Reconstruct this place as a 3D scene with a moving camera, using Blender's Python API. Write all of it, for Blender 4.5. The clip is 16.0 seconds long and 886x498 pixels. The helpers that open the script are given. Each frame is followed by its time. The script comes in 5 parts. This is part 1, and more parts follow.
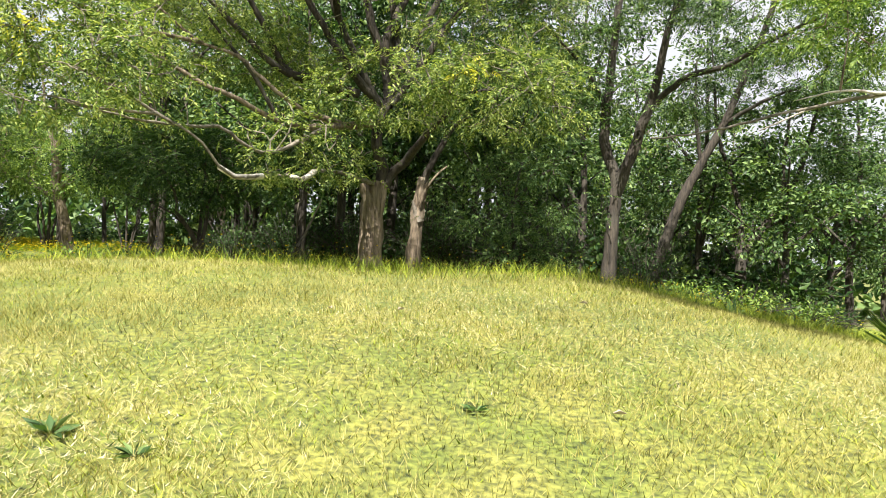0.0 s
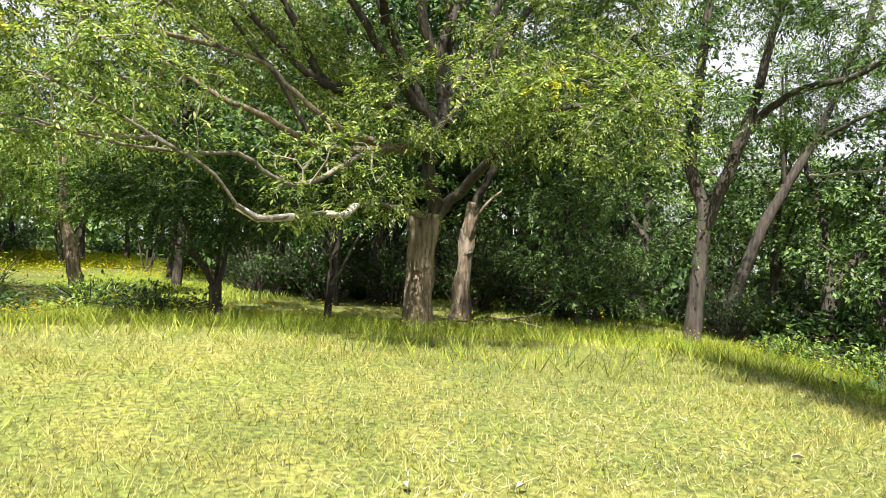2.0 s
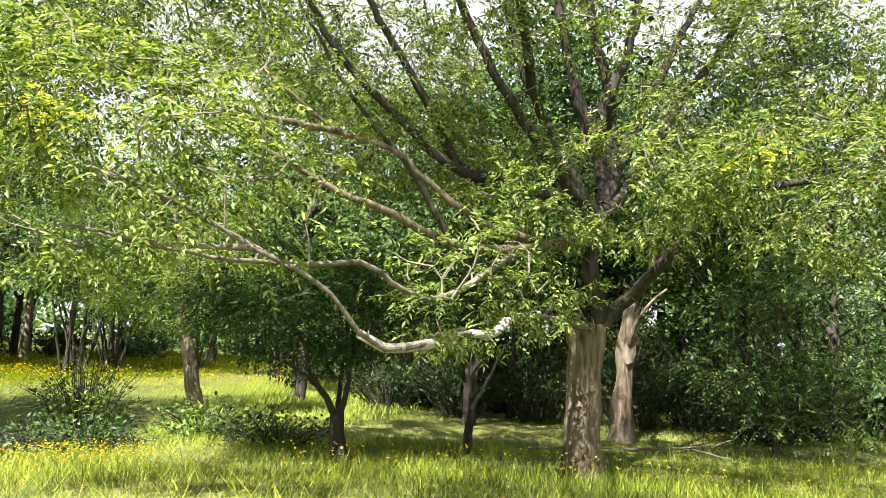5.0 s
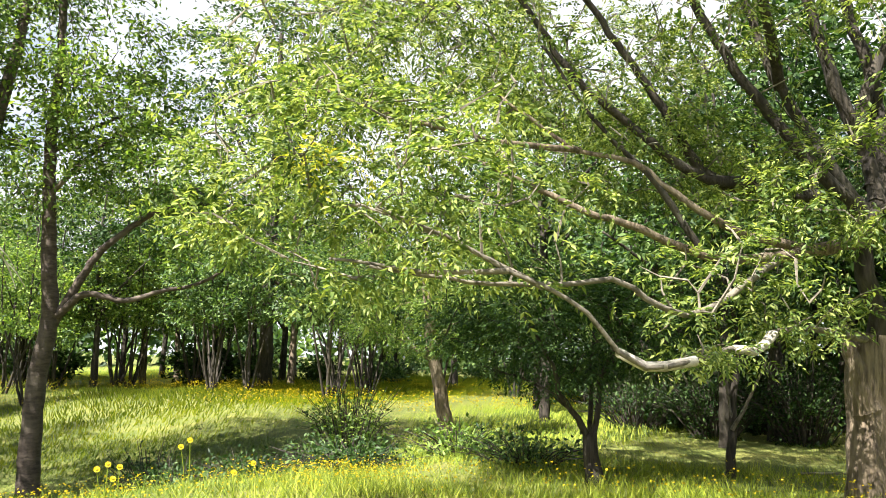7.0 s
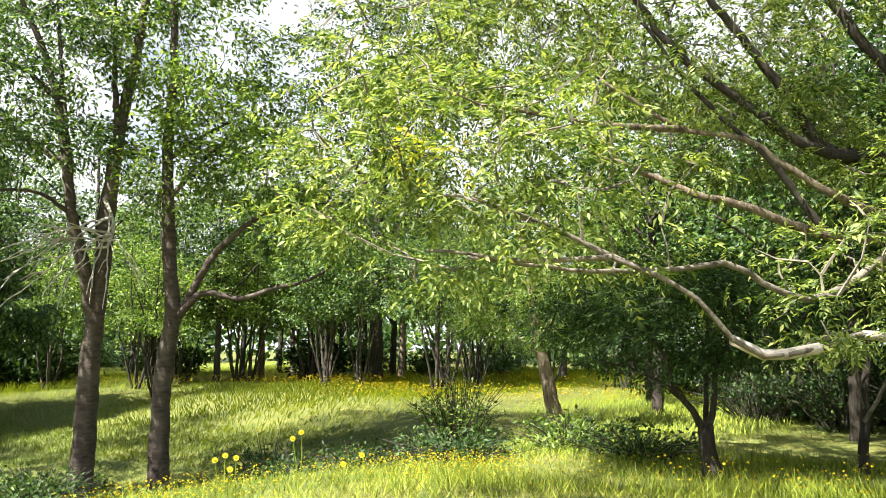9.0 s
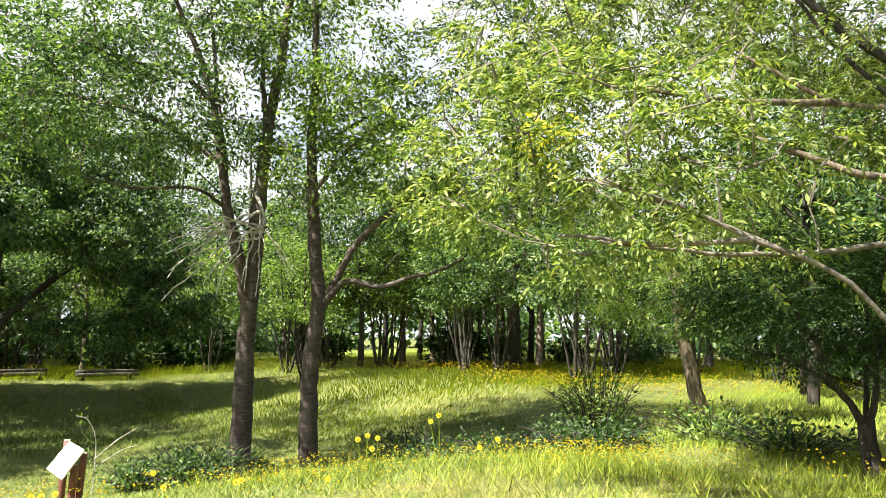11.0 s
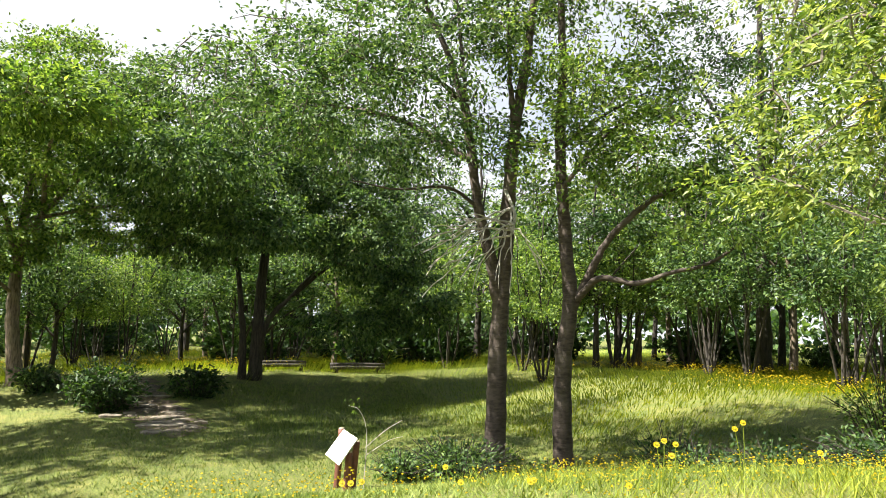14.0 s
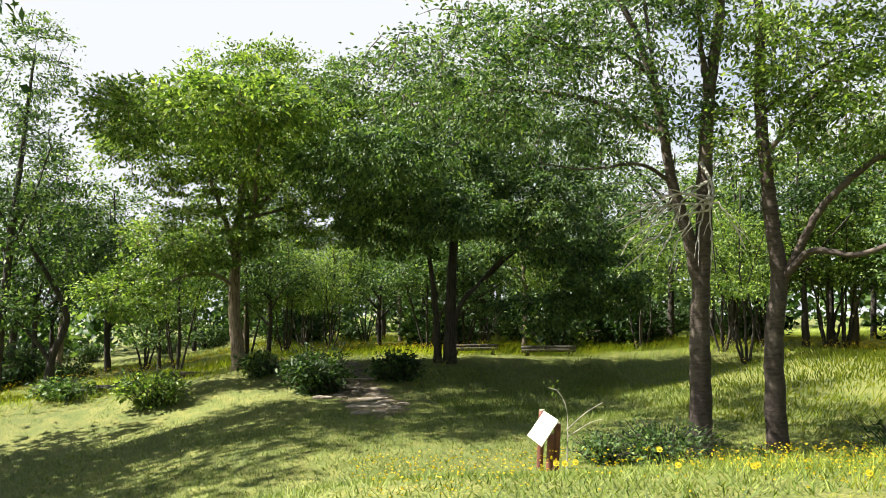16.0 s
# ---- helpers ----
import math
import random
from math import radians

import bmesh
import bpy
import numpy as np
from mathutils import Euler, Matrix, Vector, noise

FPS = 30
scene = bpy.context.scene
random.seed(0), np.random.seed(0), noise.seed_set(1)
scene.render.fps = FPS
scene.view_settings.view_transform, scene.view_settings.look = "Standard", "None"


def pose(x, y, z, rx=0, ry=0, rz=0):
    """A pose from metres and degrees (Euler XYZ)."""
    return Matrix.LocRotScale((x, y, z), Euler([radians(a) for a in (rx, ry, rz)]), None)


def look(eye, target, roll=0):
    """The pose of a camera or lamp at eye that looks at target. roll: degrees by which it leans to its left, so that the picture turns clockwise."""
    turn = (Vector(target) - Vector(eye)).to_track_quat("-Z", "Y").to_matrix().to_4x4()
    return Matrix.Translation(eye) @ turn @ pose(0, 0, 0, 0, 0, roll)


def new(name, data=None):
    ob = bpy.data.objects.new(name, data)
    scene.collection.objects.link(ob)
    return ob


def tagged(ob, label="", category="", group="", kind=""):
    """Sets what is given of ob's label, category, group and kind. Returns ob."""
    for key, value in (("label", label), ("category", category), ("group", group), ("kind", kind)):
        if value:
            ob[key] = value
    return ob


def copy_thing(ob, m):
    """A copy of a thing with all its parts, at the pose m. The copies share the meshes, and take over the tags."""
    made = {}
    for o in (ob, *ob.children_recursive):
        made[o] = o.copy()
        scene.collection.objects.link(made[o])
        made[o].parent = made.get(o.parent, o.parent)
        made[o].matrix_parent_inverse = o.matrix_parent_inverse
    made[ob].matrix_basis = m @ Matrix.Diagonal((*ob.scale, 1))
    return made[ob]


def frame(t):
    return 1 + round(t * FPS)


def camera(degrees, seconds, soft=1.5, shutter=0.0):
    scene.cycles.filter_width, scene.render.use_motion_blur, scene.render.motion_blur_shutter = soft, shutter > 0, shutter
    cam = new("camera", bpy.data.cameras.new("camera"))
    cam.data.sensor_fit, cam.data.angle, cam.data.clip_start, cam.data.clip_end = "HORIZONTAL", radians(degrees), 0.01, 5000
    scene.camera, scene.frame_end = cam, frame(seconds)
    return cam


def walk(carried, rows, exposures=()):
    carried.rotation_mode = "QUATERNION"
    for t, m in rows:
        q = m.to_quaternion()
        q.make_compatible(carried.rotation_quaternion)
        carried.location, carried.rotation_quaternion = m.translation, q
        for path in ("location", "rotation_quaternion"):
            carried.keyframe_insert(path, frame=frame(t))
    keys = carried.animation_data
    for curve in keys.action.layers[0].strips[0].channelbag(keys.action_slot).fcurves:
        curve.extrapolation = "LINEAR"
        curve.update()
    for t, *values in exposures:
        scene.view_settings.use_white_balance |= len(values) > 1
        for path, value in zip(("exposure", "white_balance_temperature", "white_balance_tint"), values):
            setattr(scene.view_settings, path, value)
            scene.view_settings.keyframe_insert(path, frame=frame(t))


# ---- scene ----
EXPOSURES = [(0.0, 1.78), (3.0, 1.92), (6.0, 2.15), (11.0, 2.08), (14.0, 1.92), (16.0, 1.75)]
cam = camera(60.0, 16.0, 0.75)
# seconds, eye, Euler angles
ROWS = [
    (0.0, -0.327, 0.678, 1.639, 90.11, -2.24, 0.64),
    (0.5, -0.481, 1.210, 1.748, 90.18, -2.65, 1.11),
    (1.0, -0.589, 1.702, 1.840, 90.58, -2.50, 1.79),
    (1.5, -0.713, 2.152, 1.997, 90.51, -2.64, 2.31),
    (2.0, -0.836, 2.582, 2.099, 90.64, -3.04, 2.59),
    (2.5, -0.925, 3.061, 2.149, 91.33, -3.06, 3.26),
    (3.0, -1.025, 3.486, 2.220, 91.86, -3.15, 3.52),
    (3.2, -1.055, 3.602, 2.257, 92.08, -3.20, 3.84),
    (5.3, -1.388, 4.313, 2.394, 97.69, -1.84, 14.18),
    (5.5, -1.407, 4.340, 2.399, 98.00, -1.61, 15.92),
    (6.0, -1.409, 4.247, 2.388, 98.48, -1.24, 21.06),
    (6.5, -1.462, 4.219, 2.386, 98.27, -0.96, 25.37),
    (7.0, -1.488, 4.200, 2.376, 98.13, -0.80, 29.01),
    (7.5, -1.511, 4.179, 2.387, 97.87, -0.70, 31.77),
    (8.0, -1.534, 4.162, 2.386, 97.77, -0.72, 33.65),
    (8.2, -1.580, 4.207, 2.399, 97.70, -0.54, 34.03),
    (10.3, -1.318, 4.328, 2.305, 97.10, -0.42, 44.04),
    (10.5, -1.362, 4.334, 2.320, 96.96, -0.56, 44.91),
    (11.0, -1.443, 4.286, 2.345, 96.66, -0.57, 47.30),
    (11.5, -1.661, 4.288, 2.373, 96.52, -0.75, 50.03),
    (12.0, -1.789, 4.211, 2.389, 96.36, -0.49, 52.92),
    (12.5, -1.864, 4.136, 2.386, 96.45, -0.74, 56.02),
    (13.0, -1.935, 4.105, 2.372, 96.50, -1.47, 58.91),
    (13.5, -1.990, 4.056, 2.352, 96.47, -1.87, 61.16),
    (14.0, -2.001, 4.004, 2.316, 96.31, -1.48, 63.53),
    (14.5, -2.052, 3.963, 2.305, 95.85, -0.85, 66.47),
    (15.0, -2.090, 3.923, 2.311, 95.44, -0.40, 70.15),
    (15.5, -2.101, 3.903, 2.301, 95.16, -0.33, 73.81),
    (16.0, -2.017, 3.838, 2.304, 94.88, -0.22, 77.23),
]
walk(cam, [(t, pose(x, y, z, rx, ry, rz)) for t, x, y, z, rx, ry, rz in ROWS], exposures=EXPOSURES)

# ---- sky and sun ----
TO_SUN = Vector((-0.18, -0.76, 1.0)).normalized()
world = bpy.data.worlds.new("sky")
scene.world = world
world.use_nodes = True
wn, wl = world.node_tree.nodes, world.node_tree.links
wn.clear()
w_out, w_bg = wn.new("ShaderNodeOutputWorld"), wn.new("ShaderNodeBackground")
w_sky, w_mix = wn.new("ShaderNodeTexSky"), wn.new("ShaderNodeMix")
w_sky.sky_type, w_sky.sun_disc = "NISHITA", False
w_sky.sun_elevation = math.asin(TO_SUN.z)
w_sky.sun_rotation = math.atan2(TO_SUN.x, TO_SUN.y)
w_bg.inputs["Strength"].default_value = 0.05
w_co, w_no, w_ra = wn.new("ShaderNodeTexCoord"), wn.new("ShaderNodeTexNoise"), wn.new("ShaderNodeValToRGB")
w_no.inputs["Scale"].default_value, w_no.inputs["Detail"].default_value = 2.6, 6.0
w_ra.color_ramp.elements[0].position, w_ra.color_ramp.elements[1].position = 0.25, 0.40
w_mix.data_type = "RGBA"
w_mix.inputs["B"].default_value = (5.6, 5.75, 6.0, 1)      # sunlit cloud
wl.new(w_co.outputs["Generated"], w_no.inputs["Vector"])
wl.new(w_no.outputs["Fac"], w_ra.inputs["Fac"])
w_sep, w_up, w_mul = wn.new("ShaderNodeSeparateXYZ"), wn.new("ShaderNodeMapRange"), wn.new("ShaderNodeMath")
w_up.interpolation_type, w_mul.operation = "SMOOTHSTEP", "MULTIPLY"
for key, value in (("From Min", 0.40), ("From Max", 0.62), ("To Min", 1.0), ("To Max", 0.03)):
    w_up.inputs[key].default_value = value          # the cloud breaks up overhead
wl.new(w_co.outputs["Generated"], w_sep.inputs["Vector"])
wl.new(w_sep.outputs["Z"], w_up.inputs["Value"])
wl.new(w_ra.outputs["Color"], w_mul.inputs[0])
wl.new(w_up.outputs["Result"], w_mul.inputs[1])
wl.new(w_mul.outputs["Value"], w_mix.inputs["Factor"])
wl.new(w_sky.outputs["Color"], w_mix.inputs["A"])
wl.new(w_mix.outputs["Result"], w_bg.inputs["Color"])
wl.new(w_bg.outputs["Background"], w_out.inputs["Surface"])
sun = new("sun", bpy.data.lights.new("sun", "SUN"))
sun.data.energy, sun.data.angle, sun.data.color = 5.0, radians(0.55), (1.0, 0.95, 0.86)
sun.matrix_world = look(TO_SUN * 60, (0, 0, 0))

# ---- materials ----
def material(name, build):
    m = bpy.data.materials.new(name)
    m.use_nodes = True
    nt = m.node_tree
    nt.nodes.clear()
    out = nt.nodes.new("ShaderNodeOutputMaterial")
    build(nt, nt.nodes, nt.links, out)
    return m


def ramp(n, stops):
    r = n.new("ShaderNodeValToRGB")
    el = r.color_ramp.elements
    while len(el) < len(stops):
        el.new(0.5)
    for e, (p, c) in zip(el, stops):
        e.position, e.color = p, (*c, 1)
    return r


def leafy(name, dark, mid, light, glow, through_part=0.42, rough=0.45, patch=0.9):
    """Foliage: each leaf has its own tone, and light passes through it."""
    def build(nt, n, l, out):
        geo, co, no = n.new("ShaderNodeNewGeometry"), n.new("ShaderNodeTexCoord"), n.new("ShaderNodeTexNoise")
        no.inputs["Scale"].default_value, no.inputs["Detail"].default_value = patch, 3
        l.new(co.outputs["Object"], no.inputs["Vector"])
        add = n.new("ShaderNodeMath")
        add.operation = "MULTIPLY_ADD"
        add.inputs[1].default_value = 0.55
        l.new(geo.outputs["Random Per Island"], add.inputs[0])
        half = n.new("ShaderNodeMath")
        half.operation = "MULTIPLY"
        half.inputs[1].default_value = 0.5
        l.new(no.outputs["Fac"], half.inputs[0])
        l.new(half.outputs[0], add.inputs[2])
        r = ramp(n, [(0.2, dark), (0.5, mid), (0.85, light)])
        l.new(add.outputs[0], r.inputs["Fac"])
        p = n.new("ShaderNodeBsdfPrincipled")
        p.inputs["Roughness"].default_value = rough
        p.inputs["Specular IOR Level"].default_value = 0.3
        l.new(r.outputs["Color"], p.inputs["Base Color"])
        tr = n.new("ShaderNodeBsdfTranslucent")
        mul = n.new("ShaderNodeMix")
        mul.data_type, mul.blend_type = "RGBA", "MULTIPLY"
        mul.inputs["Factor"].default_value = 1.0
        mul.inputs["B"].default_value = (*glow, 1)
        l.new(r.outputs["Color"], mul.inputs["A"])
        l.new(mul.outputs["Result"], tr.inputs["Color"])
        mix = n.new("ShaderNodeMixShader")
        mix.inputs["Fac"].default_value = through_part
        l.new(p.outputs["BSDF"], mix.inputs[1])
        l.new(tr.outputs["BSDF"], mix.inputs[2])
        l.new(mix.outputs["Shader"], out.inputs["Surface"])
    return material(name, build)


def barky(name, dark, light, stretch=(14, 14, 2.2), bump=0.9, lichen=None):
    """Bark with upright fissures, patches of lichen and relief."""
    def build(nt, n, l, out):
        co, mp, no, big = n.new("ShaderNodeTexCoord"), n.new("ShaderNodeMapping"), n.new("ShaderNodeTexNoise"), n.new("ShaderNodeTexNoise")
        mp.inputs["Scale"].default_value = stretch
        no.inputs["Scale"].default_value, no.inputs["Detail"].default_value, no.inputs["Roughness"].default_value = 1.6, 6, 0.65
        big.inputs["Scale"].default_value, big.inputs["Detail"].default_value = 1.7, 4
        l.new(co.outputs["Object"], mp.inputs["Vector"])
        l.new(mp.outputs["Vector"], no.inputs["Vector"])
        l.new(co.outputs["Object"], big.inputs["Vector"])
        r = ramp(n, [(0.36, dark), (0.62, light)])
        l.new(no.outputs["Fac"], r.inputs["Fac"])
        mx = n.new("ShaderNodeMix")
        mx.data_type = "RGBA"
        f = ramp(n, [(0.5, (0, 0, 0)), (0.7, (0.7, 0.7, 0.7))])
        l.new(big.outputs["Fac"], f.inputs["Fac"])
        l.new(f.outputs["Color"], mx.inputs["Factor"])
        l.new(r.outputs["Color"], mx.inputs["A"])
        mx.inputs["B"].default_value = (*(lichen or light), 1)
        p, b = n.new("ShaderNodeBsdfPrincipled"), n.new("ShaderNodeBump")
        p.inputs["Roughness"].default_value = 0.9
        b.inputs["Strength"].default_value, b.inputs["Distance"].default_value = bump, 0.03
        l.new(no.outputs["Fac"], b.inputs["Height"])
        l.new(b.outputs["Normal"], p.inputs["Normal"])
        l.new(mx.outputs["Result"], p.inputs["Base Color"])
        l.new(p.outputs["BSDF"], out.inputs["Surface"])
    return material(name, build)


def plain(name, a, b, scale=6.0, rough=0.7, bump=0.2, metal=0.0):
    """Two tones in soft patches with a fine relief."""
    def build(nt, n, l, out):
        co, no, fine = n.new("ShaderNodeTexCoord"), n.new("ShaderNodeTexNoise"), n.new("ShaderNodeTexNoise")
        no.inputs["Scale"].default_value, no.inputs["Detail"].default_value = scale, 6
        fine.inputs["Scale"].default_value, fine.inputs["Detail"].default_value = scale * 14, 4
        for q in (no, fine):
            l.new(co.outputs["Object"], q.inputs["Vector"])
        r = ramp(n, [(0.35, a), (0.65, b)])
        l.new(no.outputs["Fac"], r.inputs["Fac"])
        p, bp = n.new("ShaderNodeBsdfPrincipled"), n.new("ShaderNodeBump")
        p.inputs["Roughness"].default_value, p.inputs["Metallic"].default_value = rough, metal
        bp.inputs["Strength"].default_value, bp.inputs["Distance"].default_value = bump, 0.02
        l.new(fine.outputs["Fac"], bp.inputs["Height"])
        l.new(bp.outputs["Normal"], p.inputs["Normal"])
        l.new(r.outputs["Color"], p.inputs["Base Color"])
        l.new(p.outputs["BSDF"], out.inputs["Surface"])
    return material(name, build)


def soil_build(nt, n, l, out):
    co = n.new("ShaderNodeTexCoord")
    tex = []
    for s, dt in ((0.35, 5), (2.2, 6), (32.0, 8)):
        q = n.new("ShaderNodeTexNoise")
        q.inputs["Scale"].default_value, q.inputs["Detail"].default_value = s, dt
        l.new(co.outputs["Object"], q.inputs["Vector"])
        tex.append(q)
    a = ramp(n, [(0.35, (0.05, 0.078, 0.014)), (0.65, (0.095, 0.122, 0.022))])
    b = ramp(n, [(0.4, (0.07, 0.088, 0.015)), (0.7, (0.17, 0.155, 0.045))])
    c = ramp(n, [(0.3, (0.25, 0.3, 0.25)), (0.68, (2.1, 1.9, 1.7))])
    l.new(tex[0].outputs["Fac"], a.inputs["Fac"])
    l.new(tex[1].outputs["Fac"], b.inputs["Fac"])
    l.new(tex[2].outputs["Fac"], c.inputs["Fac"])
    m1, m2 = n.new("ShaderNodeMix"), n.new("ShaderNodeMix")
    m1.data_type = m2.data_type = "RGBA"
    m2.blend_type = "MULTIPLY"
    m1.inputs["Factor"].default_value, m2.inputs["Factor"].default_value = 0.5, 1.0
    l.new(a.outputs["Color"], m1.inputs["A"])
    l.new(b.outputs["Color"], m1.inputs["B"])
    l.new(m1.outputs["Result"], m2.inputs["A"])
    l.new(c.outputs["Color"], m2.inputs["B"])
    p, bp = n.new("ShaderNodeBsdfPrincipled"), n.new("ShaderNodeBump")
    p.inputs["Roughness"].default_value = 0.95
    bp.inputs["Strength"].default_value, bp.inputs["Distance"].default_value = 0.4, 0.02
    l.new(tex[2].outputs["Fac"], bp.inputs["Height"])
    l.new(bp.outputs["Normal"], p.inputs["Normal"])
    l.new(m2.outputs["Result"], p.inputs["Base Color"])
    l.new(p.outputs["BSDF"], out.inputs["Surface"])


TURF = material("turf", soil_build)
LAWN = leafy("lawn_blades", (0.045, 0.055, 0.009), (0.21, 0.205, 0.034), (0.52, 0.46, 0.20), (1.0, 1.0, 0.6), 0.3, 0.6, 0.7)
STRAW = leafy("dry_straw", (0.22, 0.19, 0.08), (0.50, 0.45, 0.25), (0.68, 0.63, 0.44), (1.0, 1.0, 0.9), 0.2, 0.7, 0.7)
MEADOW = leafy("meadow_blades", (0.03, 0.065, 0.008), (0.17, 0.23, 0.02), (0.38, 0.40, 0.045), (1.3, 1.3, 0.6), 0.3, 0.6, 0.5)
MOWN = leafy("mown_blades", (0.03, 0.062, 0.009), (0.12, 0.175, 0.026), (0.27, 0.31, 0.075), (1.2, 1.2, 0.6), 0.25, 0.6, 0.5)
LEAF_SUNNY = leafy("leaf_sunny", (0.022, 0.050, 0.010), (0.10, 0.15, 0.034), (0.33, 0.37, 0.12), (2.2, 2.2, 1.0), 0.34, 0.5, 1.3)
LEAF_FRESH = leafy("leaf_fresh", (0.018, 0.048, 0.009), (0.085, 0.145, 0.03), (0.26, 0.33, 0.085), (2.2, 2.3, 0.9), 0.32, 0.5, 0.9)
# Darkest leaf green: shade under the trees is put into this colour.
LEAF_DEEP_SHADED = leafy("leaf_deep_shaded", (0.007, 0.021, 0.006), (0.023, 0.056, 0.012), (0.07, 0.118, 0.026), (2.0, 2.1, 0.9), 0.22, 0.55, 0.9)
LEAF_WOOD = leafy("leaf_wood", (0.010, 0.029, 0.008), (0.046, 0.092, 0.028), (0.17, 0.24, 0.08), (2.1, 2.2, 0.9), 0.28, 0.5, 0.9)
LEAF_YELLOW = leafy("leaf_yellowed", (0.22, 0.25, 0.03), (0.42, 0.42, 0.04), (0.55, 0.50, 0.06), (1.4, 1.4, 0.7), 0.35, 0.5, 1.3)
PETAL = leafy("petal_yellow", (0.40, 0.31, 0.006), (0.50, 0.40, 0.008), (0.58, 0.48, 0.02), (1.0, 1.0, 0.6), 0.3, 0.5)
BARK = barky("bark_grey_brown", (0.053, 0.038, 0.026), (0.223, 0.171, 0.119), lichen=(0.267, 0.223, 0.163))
# Dark bark of other trees, and the backlit shade on the crest tree's limbs.
BARK_DARK_SHADED = barky("bark_dark_shaded", (0.014, 0.011, 0.009), (0.055, 0.044, 0.033), lichen=(0.072, 0.066, 0.050))
BARK_RING = barky("bark_smooth_banded", (0.034, 0.024, 0.020), (0.089, 0.068, 0.054), (4, 4, 12), 0.6, (0.149, 0.123, 0.100))
PALE = barky("bark_pale_dead", (0.26, 0.23, 0.19), (0.54, 0.50, 0.44), (10, 10, 10), 0.4, (0.40, 0.36, 0.31))
POST = plain("stained_post", (0.121, 0.039, 0.022), (0.182, 0.066, 0.039), 12, 0.6, 0.4)
CUT = plain("cut_wood", (0.303, 0.248, 0.187), (0.374, 0.319, 0.253), 20, 0.8)
BOARD = plain("white_board", (0.80, 0.79, 0.78), (0.86, 0.85, 0.84), 3, 0.35, 0.05)
INK = plain("faded_ink", (0.62, 0.60, 0.60), (0.70, 0.68, 0.68), 30, 0.5, 0.0)
LOG = barky("weathered_log", (0.022, 0.018, 0.014), (0.075, 0.064, 0.052), (8, 8, 8), 0.6)
STONE = plain("step_stone", (0.12, 0.095, 0.07), (0.34, 0.29, 0.22), 5, 0.9, 0.6)
PALE_GREY = barky("bark_pale_grey", (0.07, 0.06, 0.045), (0.20, 0.175, 0.14), (10, 10, 10), 0.5)
EARTH = plain("trodden_earth", (0.055, 0.038, 0.024), (0.15, 0.11, 0.07), 3.0, 0.95, 0.7)

# ---- mesh helpers ----
def ss(a, b, v):
    t = min(1.0, max(0.0, (v - a) / (b - a)))
    return t * t * (3 - 2 * t)


def mesh_of(name, verts, faces, mat, smooth=False):
    me = bpy.data.meshes.new(name)
    me.from_pydata(verts, [], faces)
    me.materials.append(mat)
    if smooth:
        me.polygons.foreach_set("use_smooth", [True] * len(me.polygons))
    me.update()
    return me


def tri_mesh(name, verts, tris, mat):
    """A mesh from large arrays of corners and triangles."""
    me = bpy.data.meshes.new(name)
    me.vertices.add(len(verts))
    me.vertices.foreach_set("co", np.asarray(verts, dtype=np.float32).ravel())
    me.loops.add(len(tris) * 3)
    me.loops.foreach_set("vertex_index", np.asarray(tris, dtype=np.int32).ravel())
    me.polygons.add(len(tris))
    me.polygons.foreach_set("loop_start", np.arange(0, len(tris) * 3, 3, dtype=np.int32))
    me.materials.append(mat)
    me.update(calc_edges=True)
    return me


def thing(name, place, label, category, group=""):
    e = new(name)
    e.location = place
    e.empty_display_size = 0.2
    tagged(e, label, category, group)
    return e


def child(name, me, parent, label="", at_world=True):
    """Links a mesh as a part. Its corners are in the world's metres when at_world."""
    ob = new(name, me)
    ob.parent = parent
    if at_world:
        root = Vector(parent.location)
        if parent.parent:
            root = root + Vector(parent.parent.location)
        me.transform(Matrix.Translation(-root))
    if label:
        tagged(ob, label)
    return ob


def bm_part(name, bm, mat, parent, label="", smooth=False):
    me = bpy.data.meshes.new(name)
    bm.to_mesh(me)
    bm.free()
    me.materials.append(mat)
    if smooth:
        me.polygons.foreach_set("use_smooth", [True] * len(me.polygons))
    return child(name, me, parent, label)


def flow(points, step=0.12, wobble=0.0, rng=None):
    """A smooth run of points through the given ones."""
    p = [Vector(q) for q in points]
    if len(p) == 2:
        p = [p[0], (p[0] + p[1]) / 2, p[1]]
    ext = [p[0] * 2 - p[1], *p, p[-1] * 2 - p[-2]]
    out = []
    for i in range(1, len(ext) - 2):
        a, b, c, d = ext[i - 1:i + 3]
        n = max(1, int((c - b).length / step))
        for k in range(n):
            t = k / n
            out.append(0.5 * ((2 * b) + (c - a) * t + (2 * a - 5 * b + 4 * c - d) * t * t + (3 * b - a - 3 * c + d) * t ** 3))
    out.append(p[-1])
    if wobble and rng:
        for i in range(1, len(out)):
            out[i] = out[i] + Vector((rng.gauss(0, wobble), rng.gauss(0, wobble), rng.gauss(0, wobble * 0.6)))
    return out


